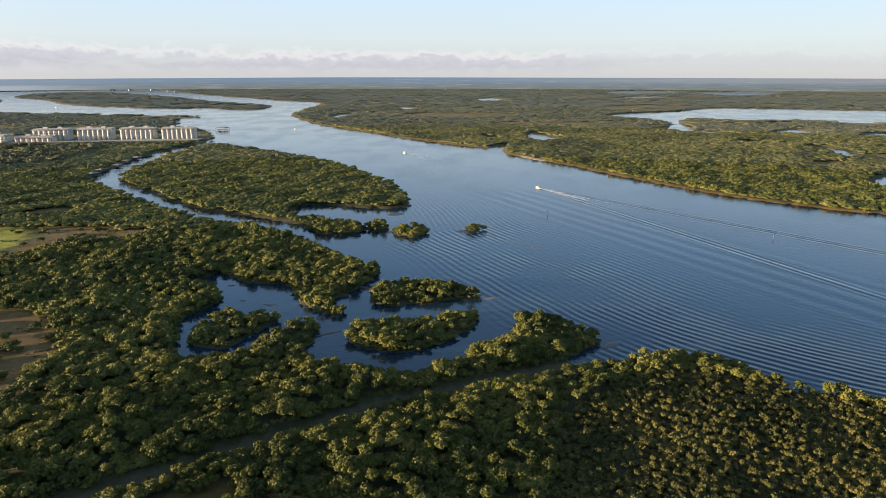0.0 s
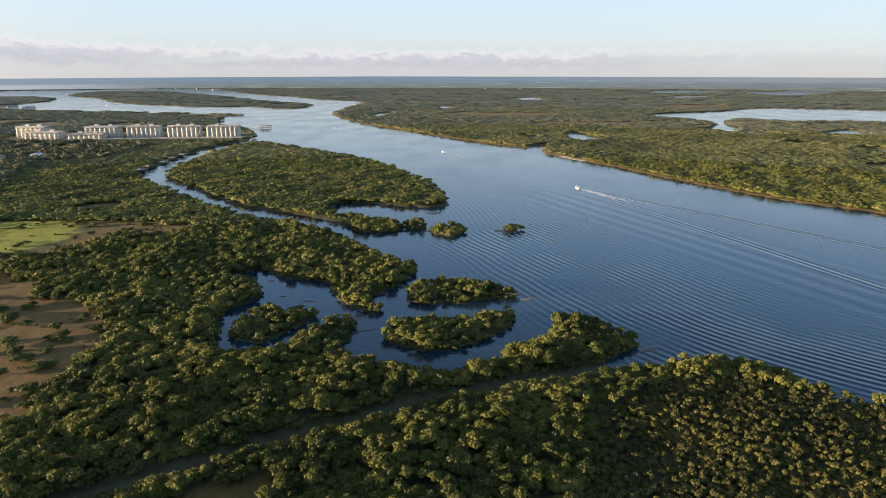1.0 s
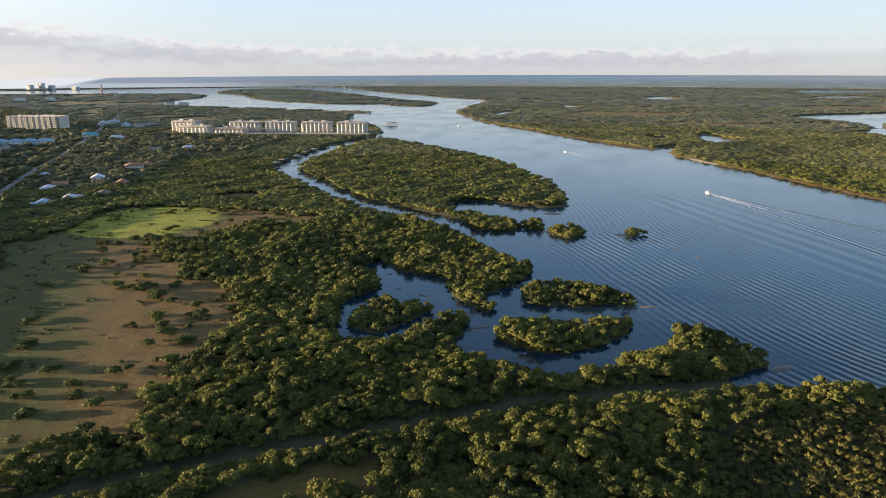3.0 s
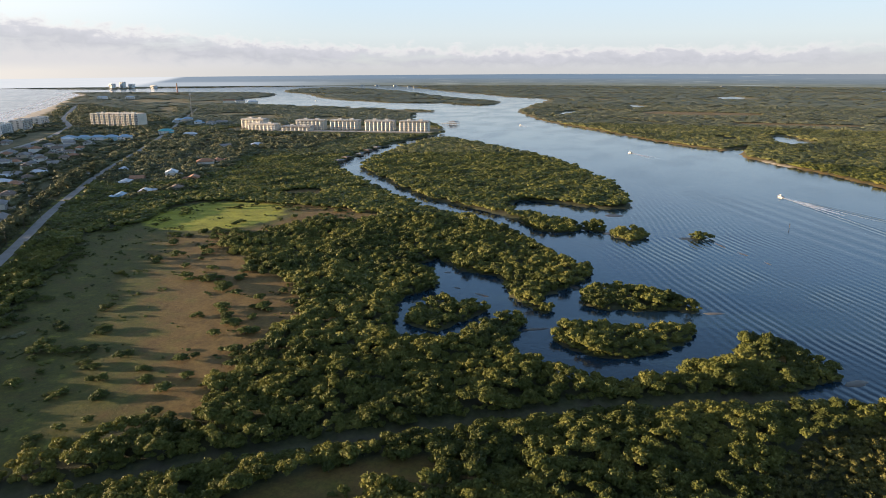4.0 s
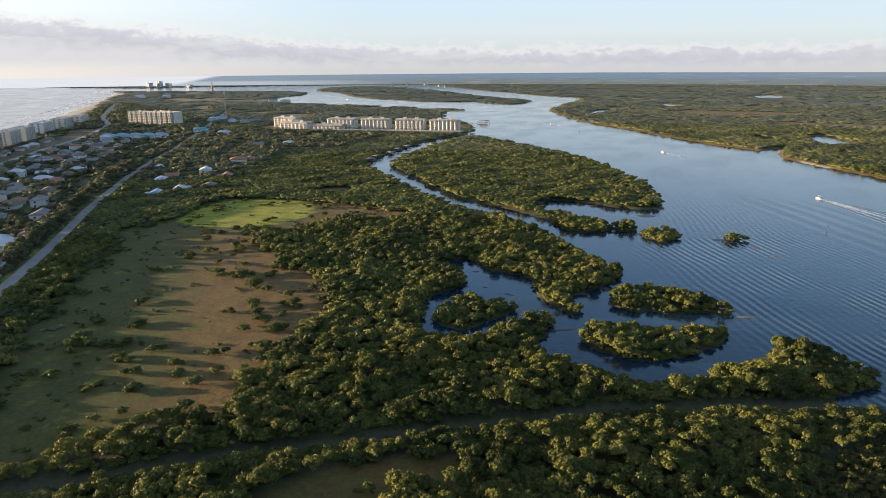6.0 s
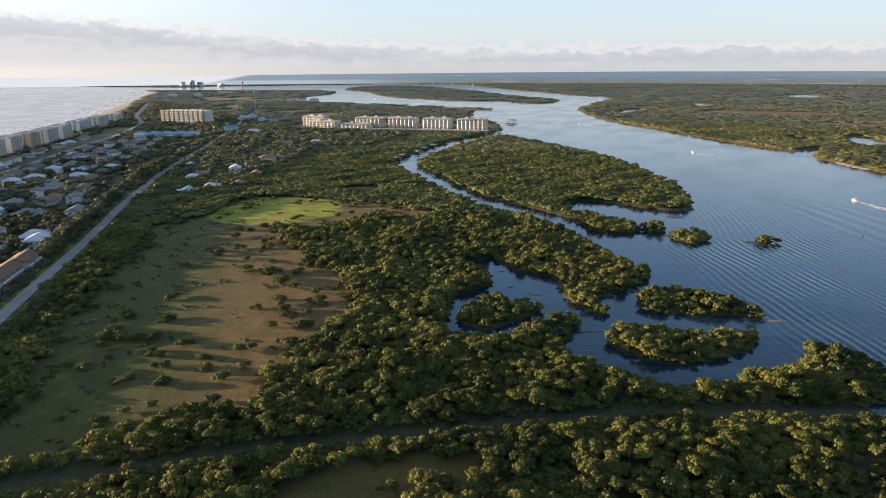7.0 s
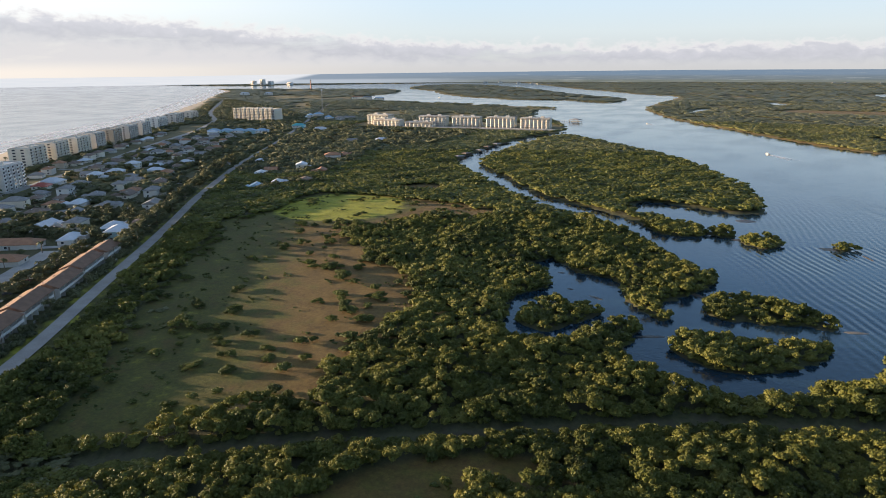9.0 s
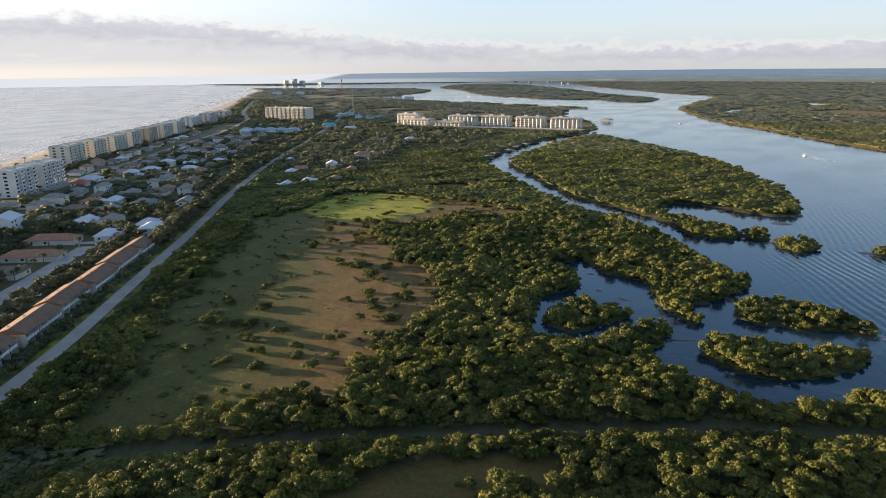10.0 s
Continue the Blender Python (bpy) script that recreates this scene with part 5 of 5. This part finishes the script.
# a hedge of trees on the town side of the road
x, y = scatter((-560, -70), (-130, 560), 3.2, 100, 800, 38, (-118.0, 41.0))
away = line_distance(x, y, ROAD_LINE, 30.0)
k = inside(x, y, TOWN) & (away > 6.2) & (away < np.where(y < 215, 9.6, 13.0)) & (wobble(x, y, 34, 39) > -1.1)
x, y = x[k], y[k]
r = np.random.RandomState(40)
# below y 60 it is unseen: tall trees added to shade the near woods
plant("roadside_hedge", M["hammock"], MID_CROWNS, x, y, r.uniform(2.2, 3.6, len(x)), np.where((y < 215) & (y > 60), 3.6, 10.0) * r.uniform(0.72, 1.15, len(x)), 41, "dark hedge trees beside the road", "trees")

# small bushes, strewn over the shaded side of the meadow and the glade
x, y = scatter((-360, 80), (-40, 440), 2.2, 85, 560, 63)
k = area(x, y, MEADOW_RING, 20.0) > 0
for ring in GLADE_RINGS:
    k |= area(x, y, ring, 20.0) > 0.5
lot = wobble(x, y, 30, 64) + 0.8 * wobble(x, y, 9, 65) + 0.9 * np.clip(lushness(x, y), 0, 0.5) * (x < -150 - 0.6 * (y - 100))
r = np.random.RandomState(66)
k &= (lot > 0.95) & (r.rand(len(x)) < 0.6)
x, y = x[k], y[k]
plant("meadow_bushes", M["shrub"], FRINGE_CROWNS, x, y, r.uniform(0.5, 1.5, len(x)), r.uniform(0.35, 1.1, len(x)), 67, "small low bushes strewn over the marsh meadow", "bushes", base=0.72)

# ---- shrubs on the meadow, each its own ----
def tree(name, x, y, radius, height, form, mat, label, category, group, stem=0.35):
    t = thing(name, x, y, random.uniform(0, 360), label, category, group, z=0.75)
    key = ("crown", form, mat)
    if key not in SHARED:
        v, f = NEAR_CROWNS[form]
        SHARED[key] = mesh_of("crown", v, f, M[mat], False)
    if "trunk" not in SHARED:
        bm = bmesh.new()
        bmesh.ops.create_cone(bm, segments=7, radius1=0.11, radius2=0.06, depth=1.0, cap_ends=True)
        bmesh.ops.translate(bm, verts=bm.verts, vec=(0, 0, 0.5))
        for a in range(3):
            q = bmesh.ops.create_cone(bm, segments=5, radius1=0.05, radius2=0.02, depth=0.9)["verts"]
            bmesh.ops.rotate(bm, verts=q, cent=(0, 0, 0), matrix=Euler((0.8, 0, a * 2.1)).to_matrix())
            bmesh.ops.translate(bm, verts=q, vec=(-0.28 * math.sin(-a * 2.1), -0.28 * math.cos(a * 2.1), 0.9))
        me = bpy.data.meshes.new("trunk")
        bm.to_mesh(me)
        bm.free()
        me.materials.append(M["bark"])
        SHARED["trunk"] = me
    c = part("crown", SHARED[key], None, t)
    c.scale, c.location = (radius, radius, height), (0, 0, height * stem * 0.5)
    s = part("trunk", SHARED["trunk"], None, t)
    s.scale, s.location = (radius * 0.8, radius * 0.8, height * 0.6), (0, 0, -0.2)
    return t


SHRUBS = [(-211, 161, 4.0), (-226, 180, 2.2), (-199, 162, 2.4), (-194, 164, 2.6), (-223, 201, 2.6), (-205, 181, 2.4), (-202, 178, 2), (-179, 164, 2.6), (-164, 158, 2.0), (-171, 148, 2.6), (-156, 151, 2.4),
          (-175, 135, 2.2), (-255, 267, 3.0), (-258, 270, 2.4), (-254, 280, 3.0), (-284, 315, 3.0), (-220, 248, 3.6), (-206, 249, 3.6), (-233, 263, 2.6), (-192, 241, 3.6), (-196, 243, 3), (-175, 217, 3.4), (-167, 209, 3.0),
          (-162, 203, 2.8), (-150, 197, 3.0), (-159, 222, 2.8), (-134, 212, 3.4)]
SHRUBS_MORE = [(-237, 288, 2.8), (-241, 292, 2.4), (-269, 356, 2.4), (-143, 181, 3.2), (-134, 174, 3.4), (-132, 190, 3.0), (-257, 319, 2.8), (-262, 322, 2.4), (-255, 242, 2.2), (-180, 207, 2.0), (-290, 228, 2.4), (-291, 242, 2.6),
               (-303, 260, 2.6), (-150, 232, 2.8), (-139, 206, 3.0), (-195, 267, 3.4), (-200, 270, 3.2), (-209, 297, 3.4), (-186, 156, 2.0), (-180, 154, 2.2), (-205, 248, 3), (-270, 362, 2), (-262, 330, 3), (-268, 334, 3), (-256, 336, 3), (-274, 330, 2.6), (-300, 400, 2.2)]
random.seed(5)
clumps = []
for x, y, s in SHRUBS + SHRUBS_MORE:
    clumps.append((x, y, s * 1.1))
    for k in range(random.choice((1, 2, 2, 3))):
        a = random.uniform(0, 6.28)
        clumps.append((x + math.cos(a) * s * 1.5, y + math.sin(a) * s * 1.1, s * random.uniform(0.55, 0.95)))
for x, y, s in clumps:
    tree("shrub", x, y, s * 1.05, s * 0.8, random.randrange(6), "shrub", "rounded green shrub standing in the marsh meadow", "shrub", "meadow shrubs")
for x, y, s in ((-59, 138, 3.4), (-71, 131, 2.6), (-75, 127, 2.4), (-67, 120, 2.2), (-55, 124, 2.0), (-50, 116, 2.6), (-60, 112, 2.4)):
    tree("shrub", x, y, s * 0.85, s * 1.1, random.randrange(6), "shrub", "olive shrub in a small grassy glade", "shrub", "glade shrubs")

# thickets along the meadow's ragged inland edge
count = 0
rs = np.random.RandomState(61)
while count < 95:
    qx, qy = rs.uniform(-345, -115, 1), rs.uniform(100, 450, 1)
    d = area(qx, qy, MEADOW_RING, 40.0)[0]
    east = qx[0] > -0.55 * (qy[0] - 100) - 190
    if 0.5 < d < (26 if east else 9) and wobble(qx, qy, 24, 62)[0] > 0.25:
        s = rs.uniform(1.6, 3.4)
        tree("shrub", qx[0], qy[0], s * 1.05, s * 0.8, rs.randint(6), "shrub", "rounded green shrub on the ragged meadow edge", "shrub", "meadow shrubs")
        count += 1

# standing grass on the meadows: small upright fans of blades
def grass(name, mat, x, y, height, width, seed, label):
    r = np.random.RandomState(seed)
    n = len(x)
    a = r.uniform(0, 3.14, n)
    h, w = height * r.uniform(0.5, 1.4, n), width * r.uniform(0.5, 1.4, n)
    lean = r.uniform(-0.35, 0.35, (n, 2)) * h[:, None]
    cx, sx_ = np.cos(a) * w, np.sin(a) * w
    z = np.full(n, 0.78)
    v = np.stack([np.stack([x - cx, y - sx_, z], -1), np.stack([x + cx, y + sx_, z], -1),
                  np.stack([x + lean[:, 0], y + lean[:, 1], z + h], -1)], 1).reshape(-1, 3)
    f = np.arange(n * 3).reshape(-1, 3)
    tagged(new(name, mesh_of(name, v, f, M[mat], False)), label, "grass", kind="stuff")


x, y = scatter((-380, 70), (-30, 500), 0.60, 85, 640, 51)
k = area(x, y, MEADOW_RING, 20.0) > -2.5
for ring in GLADE_RINGS:
    k |= area(x, y, ring, 20.0) > -1
x, y = x[k], y[k]
wet = lushness(x, y)
r = np.random.RandomState(55)
sway = 0.25 * wobble(x, y, 22, 9) + r.uniform(-0.25, 0.25, len(x))
thin = r.rand(len(x)) < 0.9 + 0.3 * wobble(x, y, 12, 12)
lush_, dry = (wet + sway > 0.8) & thin, (wet + sway < 0.34) & thin
dusky = ~lush_ & ~dry & thin
grass("marsh_grass", "tussock", x[dry], y[dry], 0.13, 0.22, 56, "tan dry marsh grass of the meadow")
grass("marsh_grass", "shrub", x[dusky], y[dusky], 0.13, 0.22, 58, "olive green marsh grass of the meadow")
grass("marsh_grass", "green_grass", x[lush_], y[lush_], 0.16, 0.22, 57, "bright green wet marsh grass of the meadow")

# ---- palms ----
def palm_meshes():
    bm = bmesh.new()
    bmesh.ops.create_cone(bm, segments=8, radius1=0.24, radius2=0.15, depth=6.0, cap_ends=True)
    bmesh.ops.translate(bm, verts=bm.verts, vec=(0, 0, 3.0))
    trunk = bpy.data.meshes.new("trunk")
    bm.to_mesh(trunk)
    bm.free()
    trunk.materials.append(M["bark"])
    v, f = [], []
    r = np.random.RandomState(3)
    for k in range(22):
        a, up = r.uniform(0, 6.28), r.uniform(-0.3, 1.0)
        d, s = np.array((math.cos(a), math.sin(a), 0)), np.array((-math.sin(a), math.cos(a), 0))
        for i in range(4):
            q = i / 3.0
            p = d * 2.3 * q * math.cos(up * 0.6) + np.array((0, 0, 6.0 + up * 1.7 * q - 1.5 * q * q))
            wd = (0.10, 0.42, 0.40, 0.06)[i]
            v += [p - s * wd, p + np.array((0, 0, 0.12)), p + s * wd]
        b = len(v) - 12
        for i in range(3):
            for j in range(2):
                f.append((b + 3 * i + j, b + 3 * i + j + 1, b + 3 * i + 4 + j, b + 3 * i + 3 + j))
    return trunk, mesh_of("fronds", np.array(v), np.array(f), M["palm"], False)


PALM_TRUNK, PALM_FRONDS = palm_meshes()


def palm(x, y, size, group):
    t = thing("palm_tree", x, y, random.uniform(0, 360), "sabal palm with a slim trunk and round fan crown", "palm tree", group)
    t.scale = (size, size, size)
    part("trunk", PALM_TRUNK, None, t)
    part("fronds", PALM_FRONDS, None, t)


for k in range(12):
    p = Vector((-296, 112, 0)) + U * (7.0 * k) - N * 14
    palm(p.x + random.uniform(-1, 1), p.y + random.uniform(-1, 1), random.uniform(0.75, 1.0), "palms along the driveway")
for k in range(9):
    p = Vector((-270, 92, 0)) + U * (13.0 * k) - N * 3
    palm(p.x, p.y, random.uniform(0.6, 0.9), "palms along the driveway")
count = 0
while count < 90:
    s, q = random.uniform(20, 560), random.uniform(20, 260)
    p = Vector((-262, 96, 0)) + U * s - N * q
    if all(math.hypot(p.x - a, p.y - b) > c + 1 for a, b, c in placed):
        palm(p.x, p.y, random.uniform(0.8, 1.3), "palms among the houses")
        count += 1

# ---- utility poles along the road ----
bm = bmesh.new()
bmesh.ops.create_cone(bm, segments=8, radius1=0.16, radius2=0.11, depth=10.0, cap_ends=True)
bmesh.ops.translate(bm, verts=bm.verts, vec=(0, 0, 5.0))
pole_me = bpy.data.meshes.new("pole")
bm.to_mesh(pole_me)
bm.free()
pole_me.materials.append(M["bark"])
for k in range(9):
    p = Vector((-217, 83, 0)) + U * (38.0 * k) - N * 6.3
    t = thing("utility_pole", p.x, p.y, 36.87, "weathered wooden utility pole with one crossarm", "utility pole", "poles along the road")
    part("pole", pole_me, None, t)
    part("crossarm", slab_mesh("crossarm", 2.4, 0.12, 0.14, "bark"), None, t, m=pose(0, 0.06, 9.2))

# ---- lattice mast, lighthouse, far towers ----
t = thing("radio_mast", -997, 1197, 20, "tall grey lattice radio mast", "radio mast")
bm = bmesh.new()
for k in range(13):
    z0, z1 = 4.0 * k, 4.0 * (k + 1)
    w0, w1 = 2.4 - 0.15 * k, 2.4 - 0.15 * (k + 1)
    for i in range(3):
        a, b = 2.094 * i, 2.094 * (i + 1)
        for (p, q) in (((math.cos(a) * w0, math.sin(a) * w0, z0), (math.cos(a) * w1, math.sin(a) * w1, z1)),
                       ((math.cos(a) * w0, math.sin(a) * w0, z0), (math.cos(b) * w1, math.sin(b) * w1, z1))):
            p, q = Vector(p), Vector(q)
            d = (q - p).normalized()
            s = d.cross(Vector((0.3, 0.5, 0.2))).normalized() * 0.16
            u = d.cross(s)
            ring = [s, u, -s, -u]
            lo, hi = [bm.verts.new(p + e) for e in ring], [bm.verts.new(q + e) for e in ring]
            for j in range(4):
                bm.faces.new((lo[j], lo[(j + 1) % 4], hi[(j + 1) % 4], hi[j]))
part("lattice", bm, M["concrete"], t)
part("antenna", slab_mesh("antenna", 3.0, 3.0, 4.0, "white"), None, t, m=pose(0, 1.5, 50))

t = thing("lighthouse", -2200, 2560, 0, "tall red brick lighthouse on the far point", "lighthouse")
bm = bmesh.new()
bmesh.ops.create_cone(bm, segments=16, radius1=3.6, radius2=2.2, depth=40, cap_ends=True)
bmesh.ops.translate(bm, verts=bm.verts, vec=(0, 0, 20))
part("tower", bm, M["red_paint"], t)
bm = bmesh.new()
bmesh.ops.create_cone(bm, segments=16, radius1=3.0, radius2=3.0, depth=1.0, cap_ends=True)
q = bmesh.ops.create_cone(bm, segments=12, radius1=2.2, radius2=2.2, depth=5.0, cap_ends=True)["verts"]
bmesh.ops.translate(bm, verts=q, vec=(0, 0, 3.0))
q = bmesh.ops.create_cone(bm, segments=12, radius1=2.8, radius2=0.1, depth=2.4, cap_ends=True)["verts"]
bmesh.ops.translate(bm, verts=q, vec=(0, 0, 6.6))
part("lantern", bm, M["dark"], t, m=pose(0, 0, 40.4))
for k, (x, y, n, st) in enumerate(((-3190, 3160, 30, 9), (-3150, 3200, 26, 12), (-3110, 3230, 30, 8), (-3010, 3300, 36, 5))):
    condo(x, y, -12, n, 22, st, "white", 4, "distant pale apartment tower beyond the inlet", "pale", "towers beyond the inlet")

# ---- surf: broken white lines along the beach ----
for k, (off, wide) in enumerate(((2.0, 4.0), (13.0, 6.0), (30.0, 6.5), (58.0, 7.0))):
    p = smooth(SURF[:-2], False, 8)
    d = np.gradient(p, axis=0)
    d /= np.linalg.norm(d, axis=1)[:, None]
    sea = np.stack([d[:, 1], -d[:, 0]], -1)
    line = p + sea * (off + 5.0 * wobble(p[:, 0], p[:, 1], 160, 90 + k))[:, None]
    tagged(ribbon("surf_foam", line, wide, 0.04 + 0.004 * k, M["surf"]), "broken white surf line along the beach", "surf", kind="structure")

# ---- boats and their wakes ----
def boat(x, y, heading, length, label):
    """A motorboat: flared hull, deck, console with windscreen and a canopy, outboard at the stern. Bow along local +y."""
    t = thing("motorboat", x, y, heading, label, "boat", "boats on the river", z=-0.15)
    s, w = length, length * 0.17
    bm = bmesh.new()
    rows = []
    for k in range(9):
        q = k / 8.0
        half = w * (1.0 if q < 0.5 else math.sqrt(max(0.0, 1 - ((q - 0.5) / 0.5) ** 2.2)))
        half = max(half, 0.03)
        yk, top = -s / 2 + s * q, 0.95 + 0.35 * q * q
        rows.append([bm.verts.new(p) for p in ((-half, yk, top), (-half * 0.8, yk, 0.2), (0, yk, -0.1 + 0.3 * max(0, q - 0.7)), (half * 0.8, yk, 0.2), (half, yk, top))])
    for a, b in zip(rows[:-1], rows[1:]):
        for j in range(4):
            bm.faces.new((a[j], a[j + 1], b[j + 1], b[j]))
    bm.faces.new(rows[0][::-1])
    part("hull", bm, M["white"], t)
    bm = bmesh.new()
    add_box(bm, -w * 0.85, w * 0.85, -s * 0.46, s * 0.2, 0.55, 0.62)
    part("deck", bm, M["pale"], t)
    bm = bmesh.new()
    add_box(bm, -w * 0.4, w * 0.4, -s * 0.08, s * 0.06, 0.62, 1.6)
    part("console", bm, M["white"], t)
    bm = bmesh.new()
    add_box(bm, -w * 0.6, w * 0.6, -s * 0.16, s * 0.12, 2.5, 2.58)
    for px in (-0.55, 0.55):
        for py in (-0.14, 0.1):
            add_box(bm, px * w - 0.03, px * w + 0.03, py * s - 0.03, py * s + 0.03, 0.62, 2.5)
    part("canopy", bm, M["white"], t)
    bm = bmesh.new()
    add_box(bm, -0.3, 0.3, -s * 0.5 - 0.7, -s * 0.5 - 0.05, 0.1, 1.4)
    part("outboard_motor", bm, M["dark"], t)
    return t


def wake(x, y, heading, length, spread, label):
    """Broken foam behind a boat: a churned middle and two arms."""
    t = thing("wake_foam", x, y, heading, label, "wake", "boat wakes", z=0.03)
    for k, (name, a0, w0, w1) in enumerate((("middle_foam", 0.0, 1.2, 3.0), ("arm_foam", spread, 0.6, 0.5), ("arm_foam", -spread, 0.6, 0.5))):
        v, f = [], []
        n = 40
        for i in range(n):
            q = i / (n - 1.0)
            d = q * length * (1.0 if k == 0 else 1.3)
            w = (w0 + (w1 - w0) * q) * (1.0 - 0.85 * q ** 3)
            off = math.tan(a0) * d + 0.35 * math.sin(d * 0.45 + k)
            v += [(off - w, -d - 2, 0.05), (off, -d - 2, 0.05 + 0.22 * (1 - q)), (off + w, -d - 2, 0.05)]
        for i in range(n - 1):
            f += [(3 * i, 3 * i + 1, 3 * i + 4, 3 * i + 3), (3 * i + 1, 3 * i + 2, 3 * i + 5, 3 * i + 4)]
        part(name, mesh_of(name, np.array(v), np.array(f), M["foam"]), None, t)


HEAD = 27.0
boat(92, 584, HEAD, 7.0, "white motorboat under way on the river")
wake(92, 584, HEAD, 70, 0.10, "white churned foam trailing behind a motorboat")
boat(-43, 855, HEAD + 6, 7.5, "small white motorboat further up the river")
wake(-43, 855, HEAD + 6, 45, 0.10, "white foam trailing behind a small boat")
boat(-268, 1238, HEAD + 4, 7.5, "distant white motorboat on the river")
wake(-268, 1238, HEAD + 4, 30, 0.10, "white foam trailing behind a distant boat")
boat(-1180, 2060, 70, 9, "white boat moored in the far channel")

# ---- pier, docks, channel markers, shoals ----
t = thing("pier", -450, 1216, -6, "long grey wooden pier with a roofed end", "pier", z=0.0)
bm = bmesh.new()
add_box(bm, 0, 46, -1.1, 1.1, 1.7, 1.95)
add_box(bm, 46, 66, -9, 9, 1.7, 1.95)
part("deck", bm, M["concrete"], t)
for k in range(10):
    for s in (-1, 1):
        part("post", slab_mesh("post", 0.35, 0.35, 4.0, "bark"), None, t, m=pose(3 + 5 * k, s * 0.9 + 0.17, -1.8))
for px, py in ((47, -8), (47, 8), (65, -8), (65, 8), (56, -8), (56, 8)):
    part("post", slab_mesh("post", 0.35, 0.35, 7.0, "bark"), None, t, m=pose(px, py, -1.8))
bm = bmesh.new()
add_roof(bm, 46.5, 65.5, -8.5, 8.5, 5.2, 2.0)
part("roof", bm, M["grey_roof"], t)
for k, (x, y, r_) in enumerate(((-347, 653, 60), (-352, 680, 75), (-352, 716, 80), (-359, 752, 85), (-362, 786, 85))):
    t = thing("boat_dock", x, y, r_, "small roofed wooden boat dock on the creek", "dock", "creek docks", z=0.0)
    bm = bmesh.new()
    add_box(bm, -5, 5, -3.5, 3.5, 0.9, 1.1)
    part("deck", bm, M["bark"], t)
    for px in (-4.6, 4.6):
        for py in (-3.2, 3.2):
            part("post", slab_mesh("post", 0.35, 0.35, 5.2, "bark"), None, t, m=pose(px, py, -1.8))
    bm = bmesh.new()
    add_roof(bm, -4.8, 4.8, -3.4, 3.4, 3.6, 1.1)
    part("roof", bm, M["brown_roof" if k % 2 else "grey_roof"], t)
for x, y, mat, word in ((81, 466, "dark", "dark"), (212, 394, "red_paint", "red"), (318, 465, "white", "white"), (-190, 1100, "dark", "dark")):
    t = thing("channel_marker", x, y, 20, f"{word} channel marker on a single pile in the river", "channel marker", "channel markers", z=-1.5)
    part("pile", slab_mesh("pile", 0.24, 0.24, 4.4, "bark"), None, t)
    part("board", slab_mesh("board", 0.7, 0.1, 0.7, mat), None, t, m=pose(0, -0.16, 3.6))


def shoal(x, y, a, b, rot, mat, label):
    bm = bmesh.new()
    bmesh.ops.create_icosphere(bm, subdivisions=3, radius=1.0)
    for v in bm.verts:
        n = 1 + 0.35 * noise.noise(Vector((v.co.x * 2.1 + x, v.co.y * 2.1 + y, 0)))
        v.co = Vector((v.co.x * a * n, v.co.y * b * n, v.co.z * 0.35 - 0.12))
    ob = part("shoal", bm, M[mat], m=pose(x, y, 0, 0, 0, rot))
    tagged(ob, label, "shoal", "shoals and oyster bars")


shoal(-75, 273, 4.2, 1.2, -20, "mud", "dark oyster bar just above the water")
shoal(-101, 301, 2.0, 1.4, 10, "mud", "small dark oyster bar in the lagoon")
shoal(-89, 279, 1.8, 0.9, 0, "mud", "small dark oyster bar in the lagoon")
shoal(-44, 240, 6.0, 1.3, 30, "mud", "narrow dark mud spit in the lagoon")
shoal(-36, 298, 3.4, 2.0, -30, "mud", "dark oyster bar beside an islet")
shoal(-31, 468, 7.0, 5.0, 20, "mud", "brown mud flat beside the island")
shoal(17, 414, 5.0, 3.6, 10, "shoal_sand", "pale sand spit around a tiny islet")
shoal(25, 282, 5.0, 1.6, 20, "shoal_sand", "pale sandy tip of a mangrove islet")
shoal(-30, 413, 4.0, 3.0, 20, "mud", "brown mud fringe beside an islet")
shoal(66, 228, 5.0, 2.2, 40, "mud", "brown mud flat at the point")
for x, y, n, rot in ((35, 404, 6.0, -62), (46, 387, 4.0, -50), (57, 371, 3.0, -64)):
    shoal(x, y, n, 0.5, rot, "mud", "thin brown sandbar trailing from a tiny islet")
